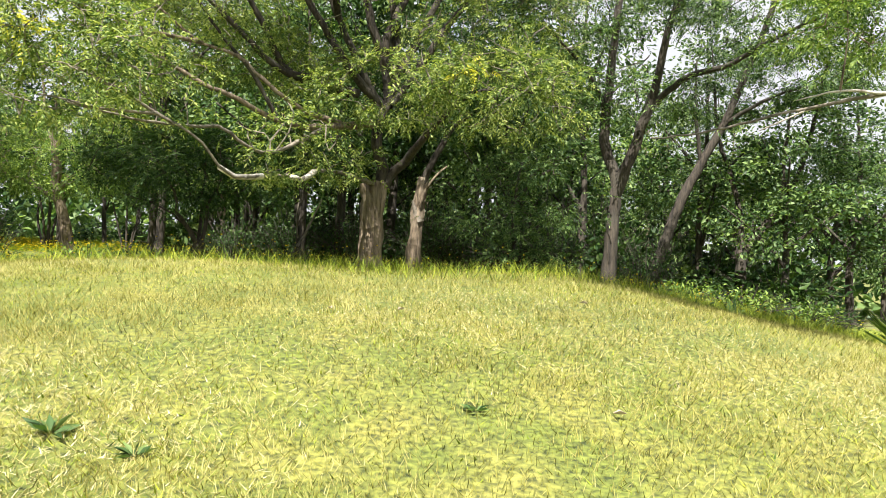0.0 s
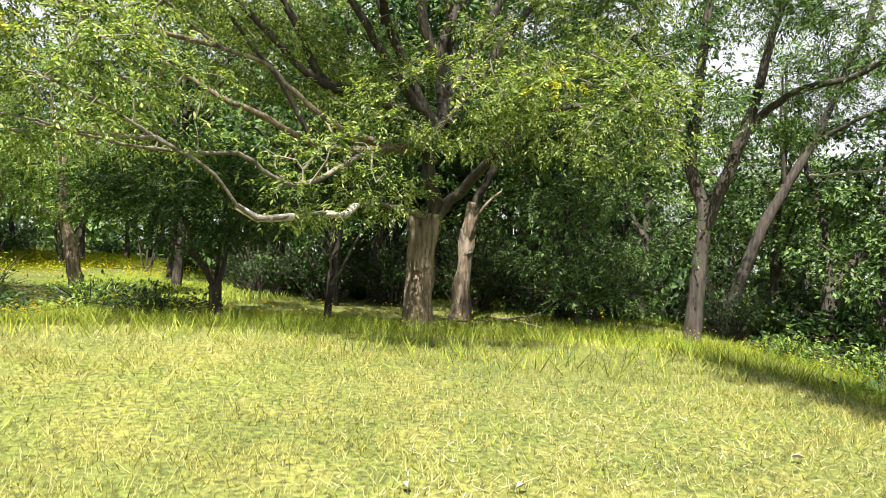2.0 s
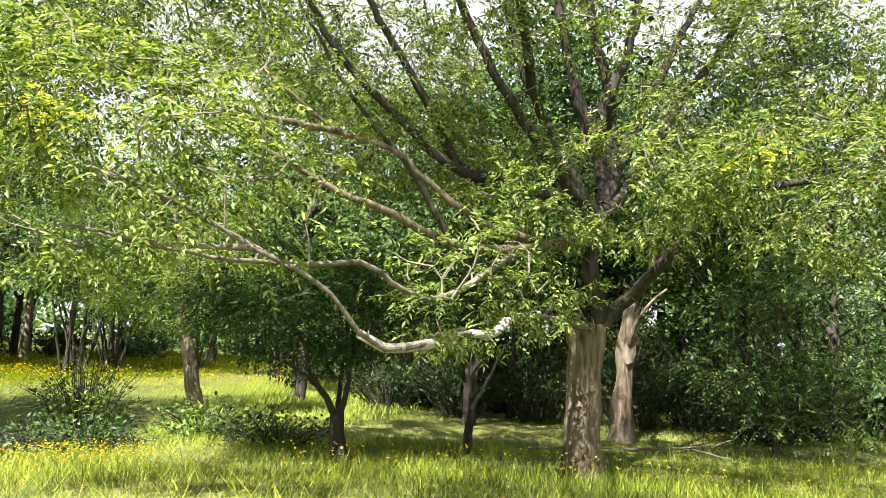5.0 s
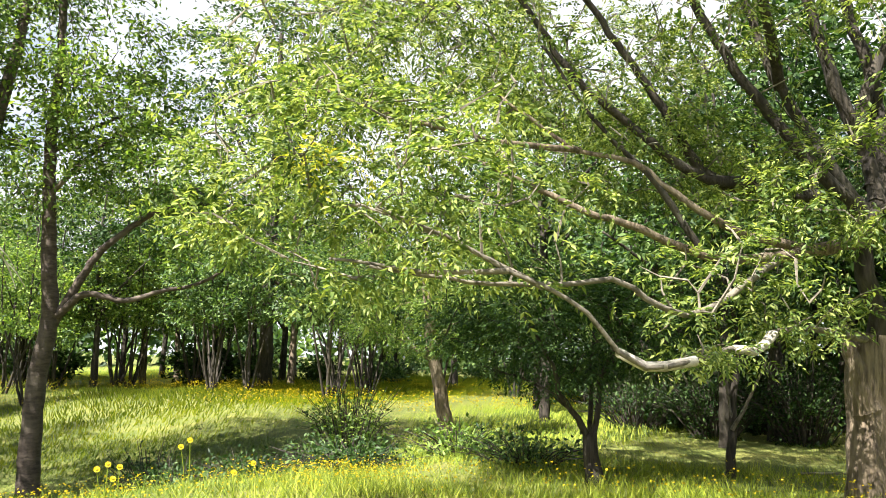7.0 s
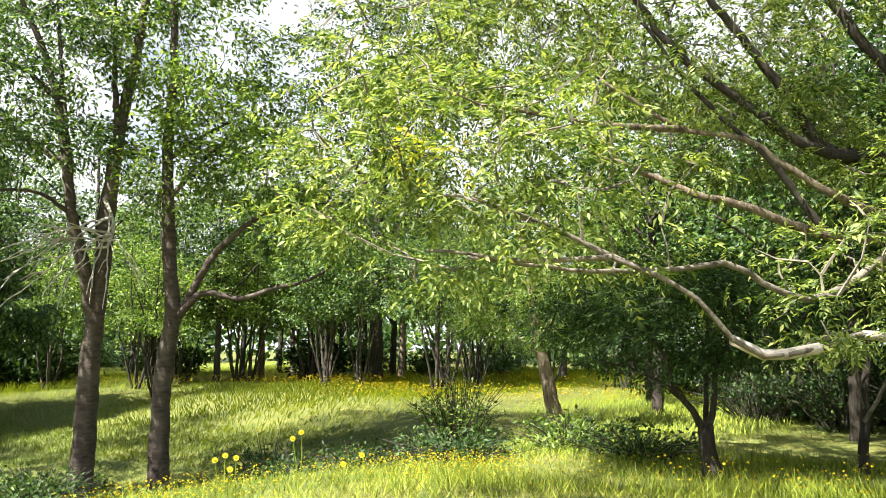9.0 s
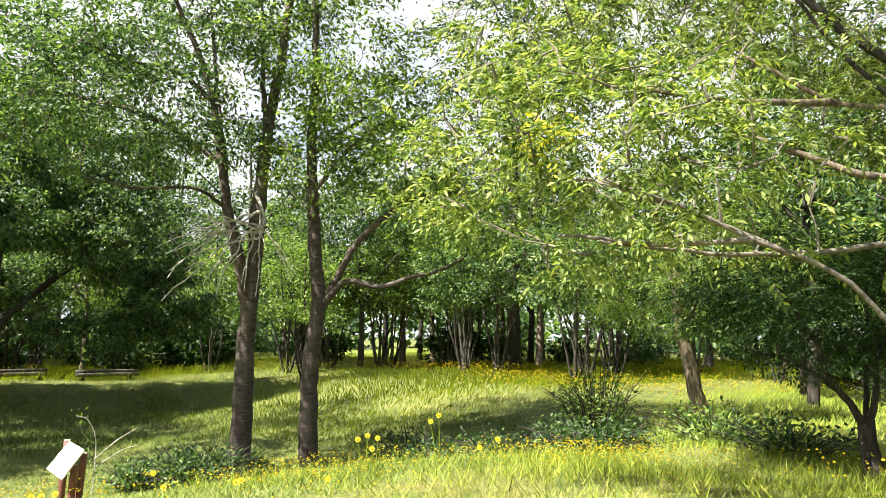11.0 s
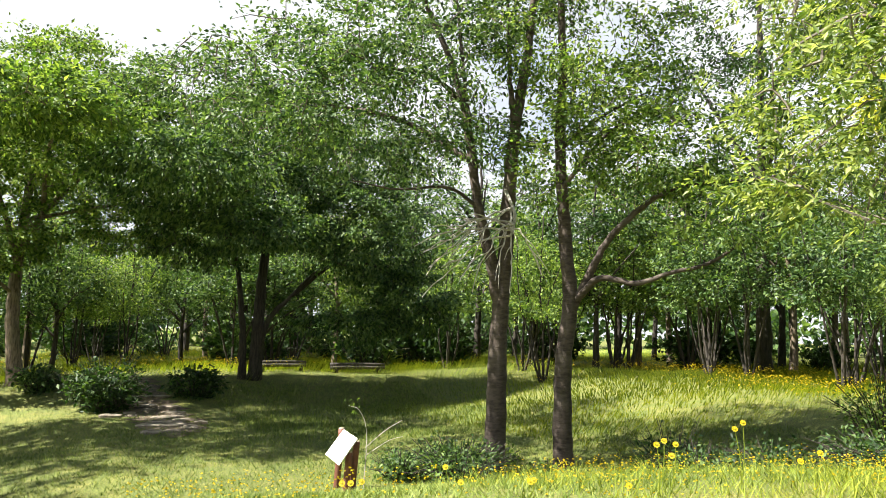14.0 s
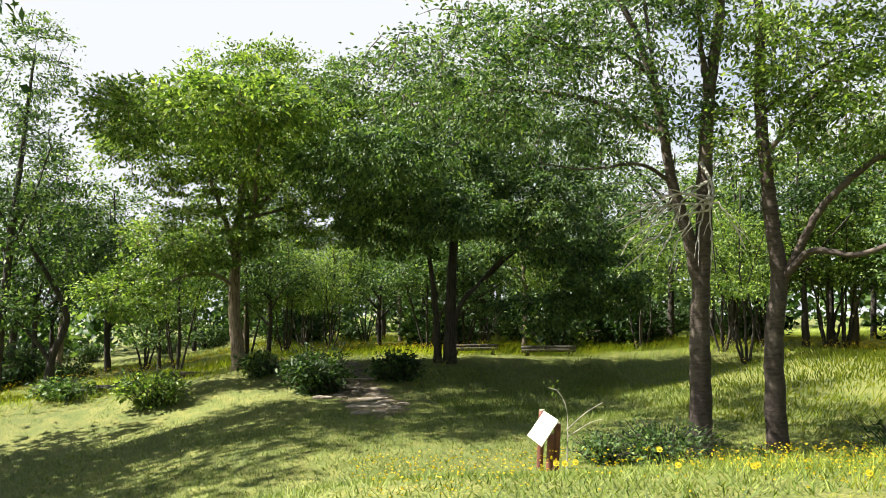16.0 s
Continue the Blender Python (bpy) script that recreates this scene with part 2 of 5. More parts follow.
def tube(V, F, pts, r0, r1, sides=8, power=0.8, lump=0.0, flare=0.0, cap=True):
    """A tapered round run, added to the lists V and F."""
    n, base = len(pts), len(V)
    side = Vector((1, 0, 0))
    for i, p in enumerate(pts):
        tan = (pts[min(i + 1, n - 1)] - pts[max(i - 1, 0)])
        if tan.length < 1e-6:
            tan = Vector((0, 0, 1))
        tan.normalize()
        side = side - tan * side.dot(tan)
        if side.length < 1e-3:
            side = tan.orthogonal()
        side.normalize()
        other = tan.cross(side)
        t = i / max(1, n - 1)
        r = r0 + (r1 - r0) * t ** power
        if flare:
            r *= 1 + flare * math.exp(-t * n * 0.55)
        for k in range(sides):
            a = 2 * math.pi * k / sides
            q = r
            if lump:
                q *= 1 + lump * noise.noise(p * 2.3 + Vector((math.cos(a) * 1.5, math.sin(a) * 1.5, 0)))
                q *= 1 + 0.35 * lump * math.sin(5 * a + p.z * 1.3)
            V.append(p + (side * math.cos(a) + other * math.sin(a)) * q)
    for i in range(n - 1):
        for k in range(sides):
            a, b = base + i * sides + k, base + i * sides + (k + 1) % sides
            F.append((a, b, b + sides, a + sides))
    if cap:
        F.append(tuple(base + (n - 1) * sides + k for k in range(sides)))


def unit(a):
    return a / np.maximum(np.linalg.norm(a, axis=1, keepdims=True), 1e-6)


def leaves(P, D, length, width, rs, lift=0.15):
    """Corners and triangles of folded pointed leaves at P along D."""
    n = len(P)
    D = unit(D)
    S = unit(np.cross(D, rs.normal(size=(n, 3)) * 0.7 + np.array((0, 0, 1.0))))
    N = np.cross(S, D)
    length, width = np.broadcast_to(length, n)[:, None], np.broadcast_to(width, n)[:, None]
    mid = P + D * length * 0.45
    V = np.stack([P, mid + S * width / 2 + N * width * lift, P + D * length - N * length * 0.12, mid - S * width / 2 + N * width * lift], 1)
    i = np.arange(n)[:, None] * 4
    T = np.concatenate([i + np.array([[0, 1, 2]]), i + np.array([[0, 2, 3]])], 0)
    return V.reshape(-1, 3), T


def compound(P, D, rs, pairs=4, stalk=0.28, leaflet=0.085, wide=0.032):
    """Feathered leaves: pairs of leaflets along a stalk."""
    D = unit(D)
    S = unit(np.cross(D, rs.normal(size=P.shape) * 0.4 + np.array((0, 0, 1.0))))
    size = rs.uniform(0.7, 1.25, len(P))[:, None]
    ps, ds, ls = [], [], []
    for k in range(pairs):
        f = 0.3 + 0.6 * k / max(1, pairs - 1)
        droop = np.array((0, 0, -0.25 * f * f * stalk))
        for sgn in (1, -1):
            ps.append(P + D * stalk * f * size + droop)
            ds.append(D * 0.55 + S * sgn + np.array((0, 0, -0.25)))
            ls.append(size[:, 0] * leaflet)
    ps.append(P + D * stalk * 0.95 * size - np.array((0, 0, 0.25 * stalk)))
    ds.append(D + np.array((0, 0, -0.3)))
    ls.append(size[:, 0] * leaflet * 1.15)
    ls = np.concatenate(ls)
    return leaves(np.concatenate(ps), np.concatenate(ds), ls, ls * wide / leaflet, rs)


def in_blob(rs, centre, radii, n, hollow=0.45):
    """Points spread through an ellipsoid, thicker towards its skin."""
    v = unit(rs.normal(size=(n, 3)))
    r = (hollow ** 3 + (1 - hollow ** 3) * rs.uniform(size=n)) ** (1 / 3)
    return np.array(centre) + v * r[:, None] * np.array(radii)


def tree(name, place, label, trunk, limbs, blobs, bark, leaf, seed, group="", trunk_r=(0.2, 0.1), per=9, spread=0.34, kind="compound",
         leaf_size=0.085, sides=12, twig_r=0.012, flare=0.35, lump=0.16, category="tree", droop=-0.15, limb_labels=(), trunk_label="", twig_sides=4, twig_seg=5, twig_bark=None, flat=0.28):
    """A tree: trunk, limbs [(points, r0, r1)], twigs that reach into the crown's blobs [(centre, radii, twigs)], leaves at the twigs' ends."""
    rng, rs = random.Random(seed), np.random.RandomState(seed)
    root = thing(name, place, label, category, group)
    skeleton = []
    V, F = [], []
    pts = flow(trunk, 0.14, 0.006, rng)
    tube(V, F, pts, trunk_r[0], trunk_r[1], sides, 0.8, lump, flare)
    child("trunk", mesh_of("trunk", V, F, bark, True), root, trunk_label)
    skeleton += pts[len(pts) // 2:]
    for i, limb in enumerate(limbs):
        run, r0, r1 = limb[:3]
        V, F = [], []
        pts = flow(run, 0.12, 0.008, rng)
        tube(V, F, pts, r0, r1, 8, 0.75, lump * 0.7)
        child("limb", mesh_of("limb", V, F, limb[3] if len(limb) > 3 else bark, True), root, limb_labels[i] if i < len(limb_labels) else "")
        skeleton += pts[2:]
    sk = np.array([tuple(p) for p in skeleton])
    goals = [(q, centre, radii) for centre, radii, n in blobs for q in in_blob(rs, centre, radii, n)]
    goals.sort(key=lambda g: np.min(np.linalg.norm(sk - g[0], axis=1)))
    V, F, P, D = [], [], [], []
    grown = np.empty((len(sk) + 8 * len(goals), 3))
    grown[:len(sk)] = sk
    count = len(sk)
    for q, centre, radii in goals:
        d = np.linalg.norm((grown[:count] - q) * np.array((1, 1, 0.8)), axis=1)
        s = grown[np.argmin(d + rs.uniform(0, 0.15, count))]
        a, b = Vector(s), Vector(q)
        gap = (b - a).length
        mid = (a + b) / 2 + Vector((rng.gauss(0, 0.1), rng.gauss(0, 0.1), 0.08 * gap + rng.gauss(0, 0.08))) * min(1.0, gap)
        run = flow([a, mid, b], max(0.22, gap / twig_seg))
        tube(V, F, run, min(0.035, twig_r * (0.5 + 0.7 * gap)), 0.003, twig_sides, 1.0, cap=False)
        line = np.array([tuple(p) for p in run])
        add = line[1:][:8]
        grown[count:count + len(add)] = add
        count += len(add)
        m = max(3, int(per * rs.uniform(0.5, 1.5)))
        t = rs.uniform(0.3, 1.0, m)
        k = (t * (len(line) - 1)).astype(int)
        P.append(line[k] + rs.normal(0, spread * 0.5, (m, 3)) * (0.4 + t[:, None]) * np.array((1, 1, flat)))
        out = unit(np.repeat((q - np.array(centre))[None], m, 0) / np.array(radii))
        D.append(out * 0.5 + rs.normal(0, 0.6, (m, 3)) * np.array((1, 1, 0.6)) + np.array((0, 0, droop)))
    if P:
        tagged(child("branchwork", mesh_of("branchwork", V, F, twig_bark or bark), root), kind="stuff")
        P, D = np.concatenate(P), np.concatenate(D)
        if kind == "compound":
            lv, lt = compound(P, D, rs, 4, leaf_size * 3.2, leaf_size, leaf_size * 0.38)
        else:
            L = leaf_size * rs.uniform(0.7, 1.3, len(P))
            lv, lt = leaves(P, D, L, L * 0.5, rs)
        child("crown", tri_mesh("crown", lv, lt, leaf), root)
    return root


def shrub(name, place, label, size, seed, leaf, n=60, per=14, leaf_size=0.07, group="", bark=None, category="shrub"):
    """A bush: stems that fan out of the ground, with leaves along them."""
    rng, rs = random.Random(seed), np.random.RandomState(seed)
    root = thing(name, place, label, category, group)
    V, F, P, D = [], [], [], []
    base = Vector(place)
    for i in range(n):
        a, f = rng.uniform(0, 2 * math.pi), math.sqrt(rng.random())
        tip = base + Vector((math.cos(a) * f * size[0], math.sin(a) * f * size[1], size[2] * rng.uniform(0.35, 1.0) * (1.05 - 0.5 * f * f)))
        foot = base + Vector((math.cos(a) * f * size[0] * 0.25, math.sin(a) * f * size[1] * 0.25, -0.03))
        run = flow([foot, foot.lerp(tip, 0.5) + Vector((0, 0, 0.12 * size[2])), tip], 0.4)
        tube(V, F, run, 0.012, 0.003, 3, 1.0, cap=False)
        line = np.array([tuple(p) for p in run])
        m = max(3, int(per * rng.uniform(0.6, 1.4)))
        k = (rs.uniform(0.25, 1, m) * (len(line) - 1)).astype(int)
        P.append(line[k] + rs.normal(0, 0.06 + 0.05 * size[0], (m, 3)))
        D.append(rs.normal(0, 0.8, (m, 3)) + np.array((math.cos(a), math.sin(a), 0.25)) * 0.6)
    tagged(child("stem_work", mesh_of("stem_work", V, F, bark or BARK_DARK_SHADED), root), kind="stuff")
    P, D = np.concatenate(P), np.concatenate(D)
    P[:, 2] = np.maximum(P[:, 2], place[2] + 0.02)
    L = leaf_size * rs.uniform(0.6, 1.35, len(P))
    lv, lt = leaves(P, D, L, L * 0.5, rs)
    child("foliage", tri_mesh("foliage", lv, lt, leaf), root)
    return root


def blades(name, label, xy, z, height_range, width, mat, seed, lean=0.35):
    """Grass: one bent narrow blade at each place."""
    rs = np.random.RandomState(seed)
    n = len(xy)
    a = rs.uniform(0, 2 * math.pi, n)
    h = rs.uniform(height_range[0], height_range[1], n)
    foot = np.column_stack([xy, z - 0.01])
    side = np.column_stack([np.cos(a), np.sin(a), np.zeros(n)]) * (width * rs.uniform(0.6, 1.4, n))[:, None] / 2
    b = a + math.pi / 2 + rs.normal(0, 0.6, n)
    tip = foot + np.column_stack([np.cos(b) * h * lean * rs.uniform(0.2, 1.8, n), np.sin(b) * h * lean * rs.uniform(0.2, 1.8, n), h])
    V = np.stack([foot - side, foot + side, tip], 1).reshape(-1, 3)
    ob = new(name, tri_mesh(name, V, np.arange(n * 3).reshape(-1, 3), mat))
    return tagged(ob, label, "grass", kind="stuff")

# ---- the ground ----
def sv(a, b, v):
    t = np.clip((v - a) / (b - a), 0, 1)
    return t * t * (3 - 2 * t)


def heights(x, y):
    """The mound with its crest, the lower lawn beside it and the land that falls away."""
    z = 0.12 + 0.95 * sv(-1.5, 5.5, y) + 0.1 * np.clip(y, -30, 0)
    low = 1 - sv(10, 19, y + 0.25 * (x + 12))
    z = z - 1.05 * sv(7.0, 13.0, -x) * low + 0.75 * sv(23.5, 29, -x) * low
    z = z - 0.13 * np.clip(x - 1.5, 0, 30) * sv(0, 4, x - 1.0)
    crown = sv(3.5, 8.0, y) * (1 - sv(8.8, 12.4, y)) * (1 - sv(2.0, 9.0, -x)) * (1 - sv(0.6, 2.9, x))
    z = z + 0.36 * crown
    z = z - 0.42 * sv(6.0, 9.5, -x) * sv(9.3, 12.2, y) * (1 - sv(13.5, 17.5, y)) * (1 - sv(10.5, 14.0, -x))
    far = sv(35, 120, np.hypot(x, y))
    return z + far * 0.8 + 0.05 * np.sin(x * 0.9 + 1.3 * np.sin(y * 0.6)) * np.cos(y * 0.8)


def height(x, y):
    return float(heights(np.float64(x), np.float64(y)))


def on(x, y, dz=0.0):
    return (x, y, height(x, y) + dz)


u = np.linspace(-1, 1, 221)
span = 26 * u + 480 * np.sign(u) * np.abs(u) ** 5
gx, gy = np.meshgrid(span - 6, span + 10)
gv = np.column_stack([gx.ravel(), gy.ravel(), heights(gx, gy).ravel()])
gn = len(u)
gf = [(j * gn + i, j * gn + i + 1, (j + 1) * gn + i + 1, (j + 1) * gn + i) for j in range(gn - 1) for i in range(gn - 1)]
ground = new("ground", mesh_of("ground", [tuple(v) for v in gv], gf, TURF, True))
tagged(ground, "rough sunlit turf over a low mound, with dry yellow patches", "ground", kind="structure")


def scatter(seed, n, x0, x1, y0, y1, keep=None):
    rs = np.random.RandomState(seed)
    xy = np.column_stack([rs.uniform(x0, x1, n), rs.uniform(y0, y1, n)])
    if keep is not None:
        xy = xy[keep(xy[:, 0], xy[:, 1], rs)]
    return xy, heights(xy[:, 0], xy[:, 1])


def lump(x, y, s, o=0.0):
    """Soft patches from 0 to 1."""
    return 0.5 + 0.25 * (np.sin(x * s + 2.1 * np.sin(y * s * 0.7 + o)) + np.cos(y * s * 1.1 + 1.7 * np.sin(x * s * 0.6 - o)))


# ---- the broken-topped tree on the crest ----
MAIN = on(-1.56, 12.34, -0.05)
crest = tree("crest_tree", MAIN, "old spreading tree with furrowed grey-brown trunk and broken-off side stem",
     [(-1.56, 12.34, 0.98), (-1.57, 12.34, 1.64), (-1.56, 12.34, 2.13), (-1.50, 12.34, 2.66)],
     [([(-1.58, 12.26, 1.95), (-1.64, 12.19, 2.35), (-1.69, 12.13, 2.60)], 0.13, 0.05),
      # Upper limbs in darker bark: their backlit shade is put into the colour.
      ([(-1.46, 12.34, 2.52), (-1.42, 12.29, 2.83), (-1.51, 12.14, 3.18), (-1.48, 12.14, 3.58), (-1.38, 12.24, 3.85), (-1.44, 12.34, 4.55), (-1.40, 12.34, 4.97), (-1.17, 12.44, 5.54), (-1.01, 12.63, 6.44), (-0.9, 12.7, 7.6)], 0.10, 0.03, BARK_DARK_SHADED),
      ([(-1.38, 12.24, 3.85), (-1.16, 12.54, 4.53), (-0.94, 12.83, 5.03), (-0.67, 13.11, 5.76), (-0.25, 13.47, 6.70), (0.0, 13.7, 7.6)], 0.08, 0.025, BARK_DARK_SHADED),
      ([(-1.43, 12.34, 4.37), (-1.69, 12.13, 5.10), (-1.81, 11.93, 5.70), (-1.92, 11.82, 6.26), (-2.0, 11.7, 7.3)], 0.08, 0.025, BARK_DARK_SHADED),
      ([(-1.45, 12.34, 2.5), (-1.24, 12.34, 2.81), (-1.01, 12.13, 3.02), (-0.82, 11.82, 3.24), (-0.33, 11.46, 3.73), (0.02, 11.19, 3.83), (0.32, 10.92, 3.83), (0.64, 10.51, 3.71)], 0.085, 0.02, BARK_DARK_SHADED),
      ([(-1.49, 12.14, 3.50), (-1.88, 11.62, 3.37), (-2.24, 11.09, 3.25), (-2.65, 10.62, 3.24), (-3.04, 10.22, 3.42), (-3.41, 9.89, 3.55), (-3.78, 9.63, 3.75), (-4.05, 9.39, 3.88)], 0.075, 0.015),
      ([(-1.98, 11.52, 3.38), (-2.41, 10.86, 3.45), (-2.82, 10.48, 3.73), (-3.10, 10.20, 3.96), (-3.46, 9.98, 4.05), (-3.68, 9.78, 4.20), (-3.97, 9.54, 4.46)], 0.05, 0.012),
      ([(-1.45, 12.24, 3.76), (-1.84, 11.83, 4.15), (-2.30, 11.48, 4.81), (-2.59, 11.24, 5.30), (-2.82, 10.99, 5.83), (-3.1, 10.8, 6.6)], 0.075, 0.025, BARK_DARK_SHADED),
      ([(-1.79, 11.93, 3.89), (-2.66, 11.43, 4.03), (-3.05, 11.14, 4.69), (-3.32, 10.87, 5.16), (-3.59, 10.57, 5.66), (-3.9, 10.3, 6.3)], 0.07, 0.022, BARK_DARK_SHADED),
      ([(-2.30, 11.58, 4.00), (-2.78, 11.20, 4.04), (-3.20, 10.90, 4.41), (-3.69, 10.53, 4.90), (-4.06, 10.17, 5.56), (-4.4, 9.9, 6.1)], 0.06, 0.02, BARK_DARK_SHADED),
      ([(-1.51, 12.24, 2.60), (-1.95, 11.22, 2.66), (-2.15, 10.60, 2.59), (-2.24, 10.28, 2.46), (-2.37, 10.06, 2.48), (-2.45, 9.13, 2.38), (-2.68, 8.87, 2.34), (-2.81, 8.72, 2.43), (-2.94, 8.57, 2.66), (-3.15, 8.38, 2.80), (-3.29, 8.21, 2.88), (-3.57, 7.94, 3.06), (-3.83, 7.65, 3.19)], 0.034, 0.010, PALE_GREY),
      ([(-2.15, 10.60, 2.59), (-2.24, 10.28, 2.46), (-2.37, 10.06, 2.48)], 0.042, 0.03, PALE), ([(-2.45, 9.15, 2.385), (-2.68, 8.87, 2.34), (-2.81, 8.72, 2.43)], 0.034, 0.03, PALE),
      ([(-2.14, 11.10, 3.23), (-2.45, 10.05, 2.80), (-2.60, 9.40, 2.70), (-2.81, 9.14, 2.84), (-2.92, 9.00, 2.90), (-3.15, 8.71, 2.84), (-3.46, 8.34, 2.83), (-3.74, 8.07, 2.85), (-3.97, 7.79, 2.89)], 0.035, 0.010, PALE_GREY),
      ([(-3.29, 8.21, 2.88), (-3.7, 7.95, 2.87), (-4.2, 7.7, 2.95)], 0.02, 0.008, PALE_GREY),
      ([(-1.5, 12.2, 3.7), (-1.69, 12.03, 4.13), (-2.12, 11.91, 4.99), (-2.34, 11.78, 5.68), (-2.41, 11.67, 6.24), (-2.5, 11.6, 7.2)], 0.075, 0.025, BARK_DARK_SHADED),
      ([(-1.40, 12.28, 4.0), (-1.30, 12.44, 4.39), (-1.35, 12.54, 5.16), (-1.52, 12.54, 5.93), (-1.63, 12.64, 6.78), (-1.7, 12.7, 7.8)], 0.085, 0.03, BARK_DARK_SHADED),
      ([(-1.36, 12.26, 3.8), (-1.08, 12.53, 4.22), (-0.61, 12.70, 5.04), (-0.12, 12.84, 5.74), (0.26, 12.98, 6.54), (0.5, 13.1, 7.3)], 0.075, 0.025, BARK_DARK_SHADED),
      ([(-2.65, 10.62, 3.24), (-2.94, 10.35, 3.80), (-3.38, 10.00, 4.34), (-3.71, 9.77, 4.95)], 0.035, 0.012, BARK_DARK_SHADED),
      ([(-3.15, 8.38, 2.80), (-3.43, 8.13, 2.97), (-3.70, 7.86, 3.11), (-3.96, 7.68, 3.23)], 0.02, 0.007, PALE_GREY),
      # Unseen bough added overhead to shade the turf in front of the tree.
      ([(-2.12, 11.91, 4.99), (-2.2, 10.2, 6.2), (-2.3, 8.2, 7.0), (-2.3, 6.2, 7.0), (-2.3, 5.0, 6.8)], 0.06, 0.015, BARK_DARK_SHADED),
      ([(-3.46, 9.98, 4.05), (-3.9, 9.2, 4.0), (-4.4, 8.6, 4.1), (-4.9, 8.2, 4.3)], 0.03, 0.01)],
     # The clusters above 6.5 m are unseen, added to shade the ground.
     [((-4.2, 8.2, 3.5), (1.4, 1.2, 0.8), 140), ((-3.6, 10.4, 5.3), (1.6, 1.5, 1.2), 95), ((-1.4, 10.8, 3.8), (1.2, 0.9, 0.55), 66), ((-0.2, 11.4, 4.9), (1.3, 1.0, 0.8), 50), ((-2.2, 11.4, 5.8), (1.2, 1.0, 1.0), 36), ((-2.0, 9.4, 8.2), (3.2, 2.0, 1.0), 260), ((-4.8, 8.8, 7.7), (2.6, 2.0, 0.9), 260), ((-2.0, 11.8, 9.2), (3.6, 2.4, 1.2), 300), ((-2.3, 5.4, 6.8), (1.4, 0.9, 0.5), 150), ((-5.6, 10.4, 5.6), (1.4, 1.1, 0.7), 60), ((-6.0, 12.0, 6.3), (1.5, 1.3, 0.7), 100), ((-4.4, 13.2, 5.8), (1.6, 1.2, 0.8), 120), ((-3.4, 11.8, 4.4), (1.4, 1.0, 0.5), 110),
      ((0.3, 10.6, 3.75), (1.2, 1.0, 0.65), 95), ((-1.0, 12.8, 7.2), (2.2, 2.0, 1.4), 80), ((-5.0, 9.2, 4.7), (1.2, 1.2, 0.9), 90),
      ((-2.3, 10.0, 3.0), (0.7, 0.8, 0.35), 18), ((-1.9, 11.3, 2.85), (0.5, 0.5, 0.3), 14), ((-2.5, 9.5, 2.55), (0.3, 0.3, 0.2), 10), ((0.6, 12.6, 5.4), (1.4, 1.3, 1.0), 70)],
     BARK, LEAF_SUNNY, 11, trunk_r=(0.205, 0.15), per=11, spread=0.27, leaf_size=0.053, sides=18, flare=0.25, lump=0.3, twig_r=0.014, twig_bark=PALE_GREY,
     limb_labels=("broken-off splintered stem",), trunk_label="deeply furrowed grey-brown trunk")

rs = np.random.RandomState(41)
for centre, size, n in (((-4.55, 8.1, 3.68), (0.26, 0.2, 0.09), 34), ((-0.15, 10.5, 3.95), (0.2, 0.2, 0.06), 18)):
    for _ in range(n):
        P = np.array(centre) + rs.normal(0, 0.6, (1, 3)) * np.array(size)
        lv, lt = compound(P, rs.normal(0, 0.6, (1, 3)) + np.array((0.2, -0.5, -0.1)), rs, 4, 0.17, 0.056, 0.022)
        child("yellowed_leaf", tri_mesh("yellowed_leaf", lv, lt, LEAF_YELLOW), crest, "yellowed feathery leaf")

# ---- trees behind the crest ----
tree("snapped_tree", on(-1.0, 16.3, -0.05), "leaning dead tree with pale splintered break half way up",
     [(-1.1, 16.3, 0.95), (-1.08, 16.3, 1.9), (-1.04, 16.3, 2.5), (-0.95, 16.3, 3.1)],
     [([(-0.95, 16.3, 3.0), (-0.75, 16.2, 3.5), (-0.4, 16.2, 4.1), (0.1, 16.0, 4.5)], 0.1, 0.03, BARK_DARK_SHADED), ([(-1.02, 16.25, 2.2), (-1.1, 16.2, 2.45), (-1.16, 16.15, 2.62)], 0.11, 0.02, PALE_GREY), ([(-1.0, 16.2, 2.5), (-0.85, 16.0, 2.9), (-0.5, 15.8, 3.3)], 0.045, 0.015, BARK)],
     [((-0.6, 16.6, 5.4), (2.0, 1.8, 1.3), 150)], BARK, LEAF_DEEP_SHADED, 12, trunk_r=(0.16, 0.12), per=14, leaf_size=0.065, lump=0.35)
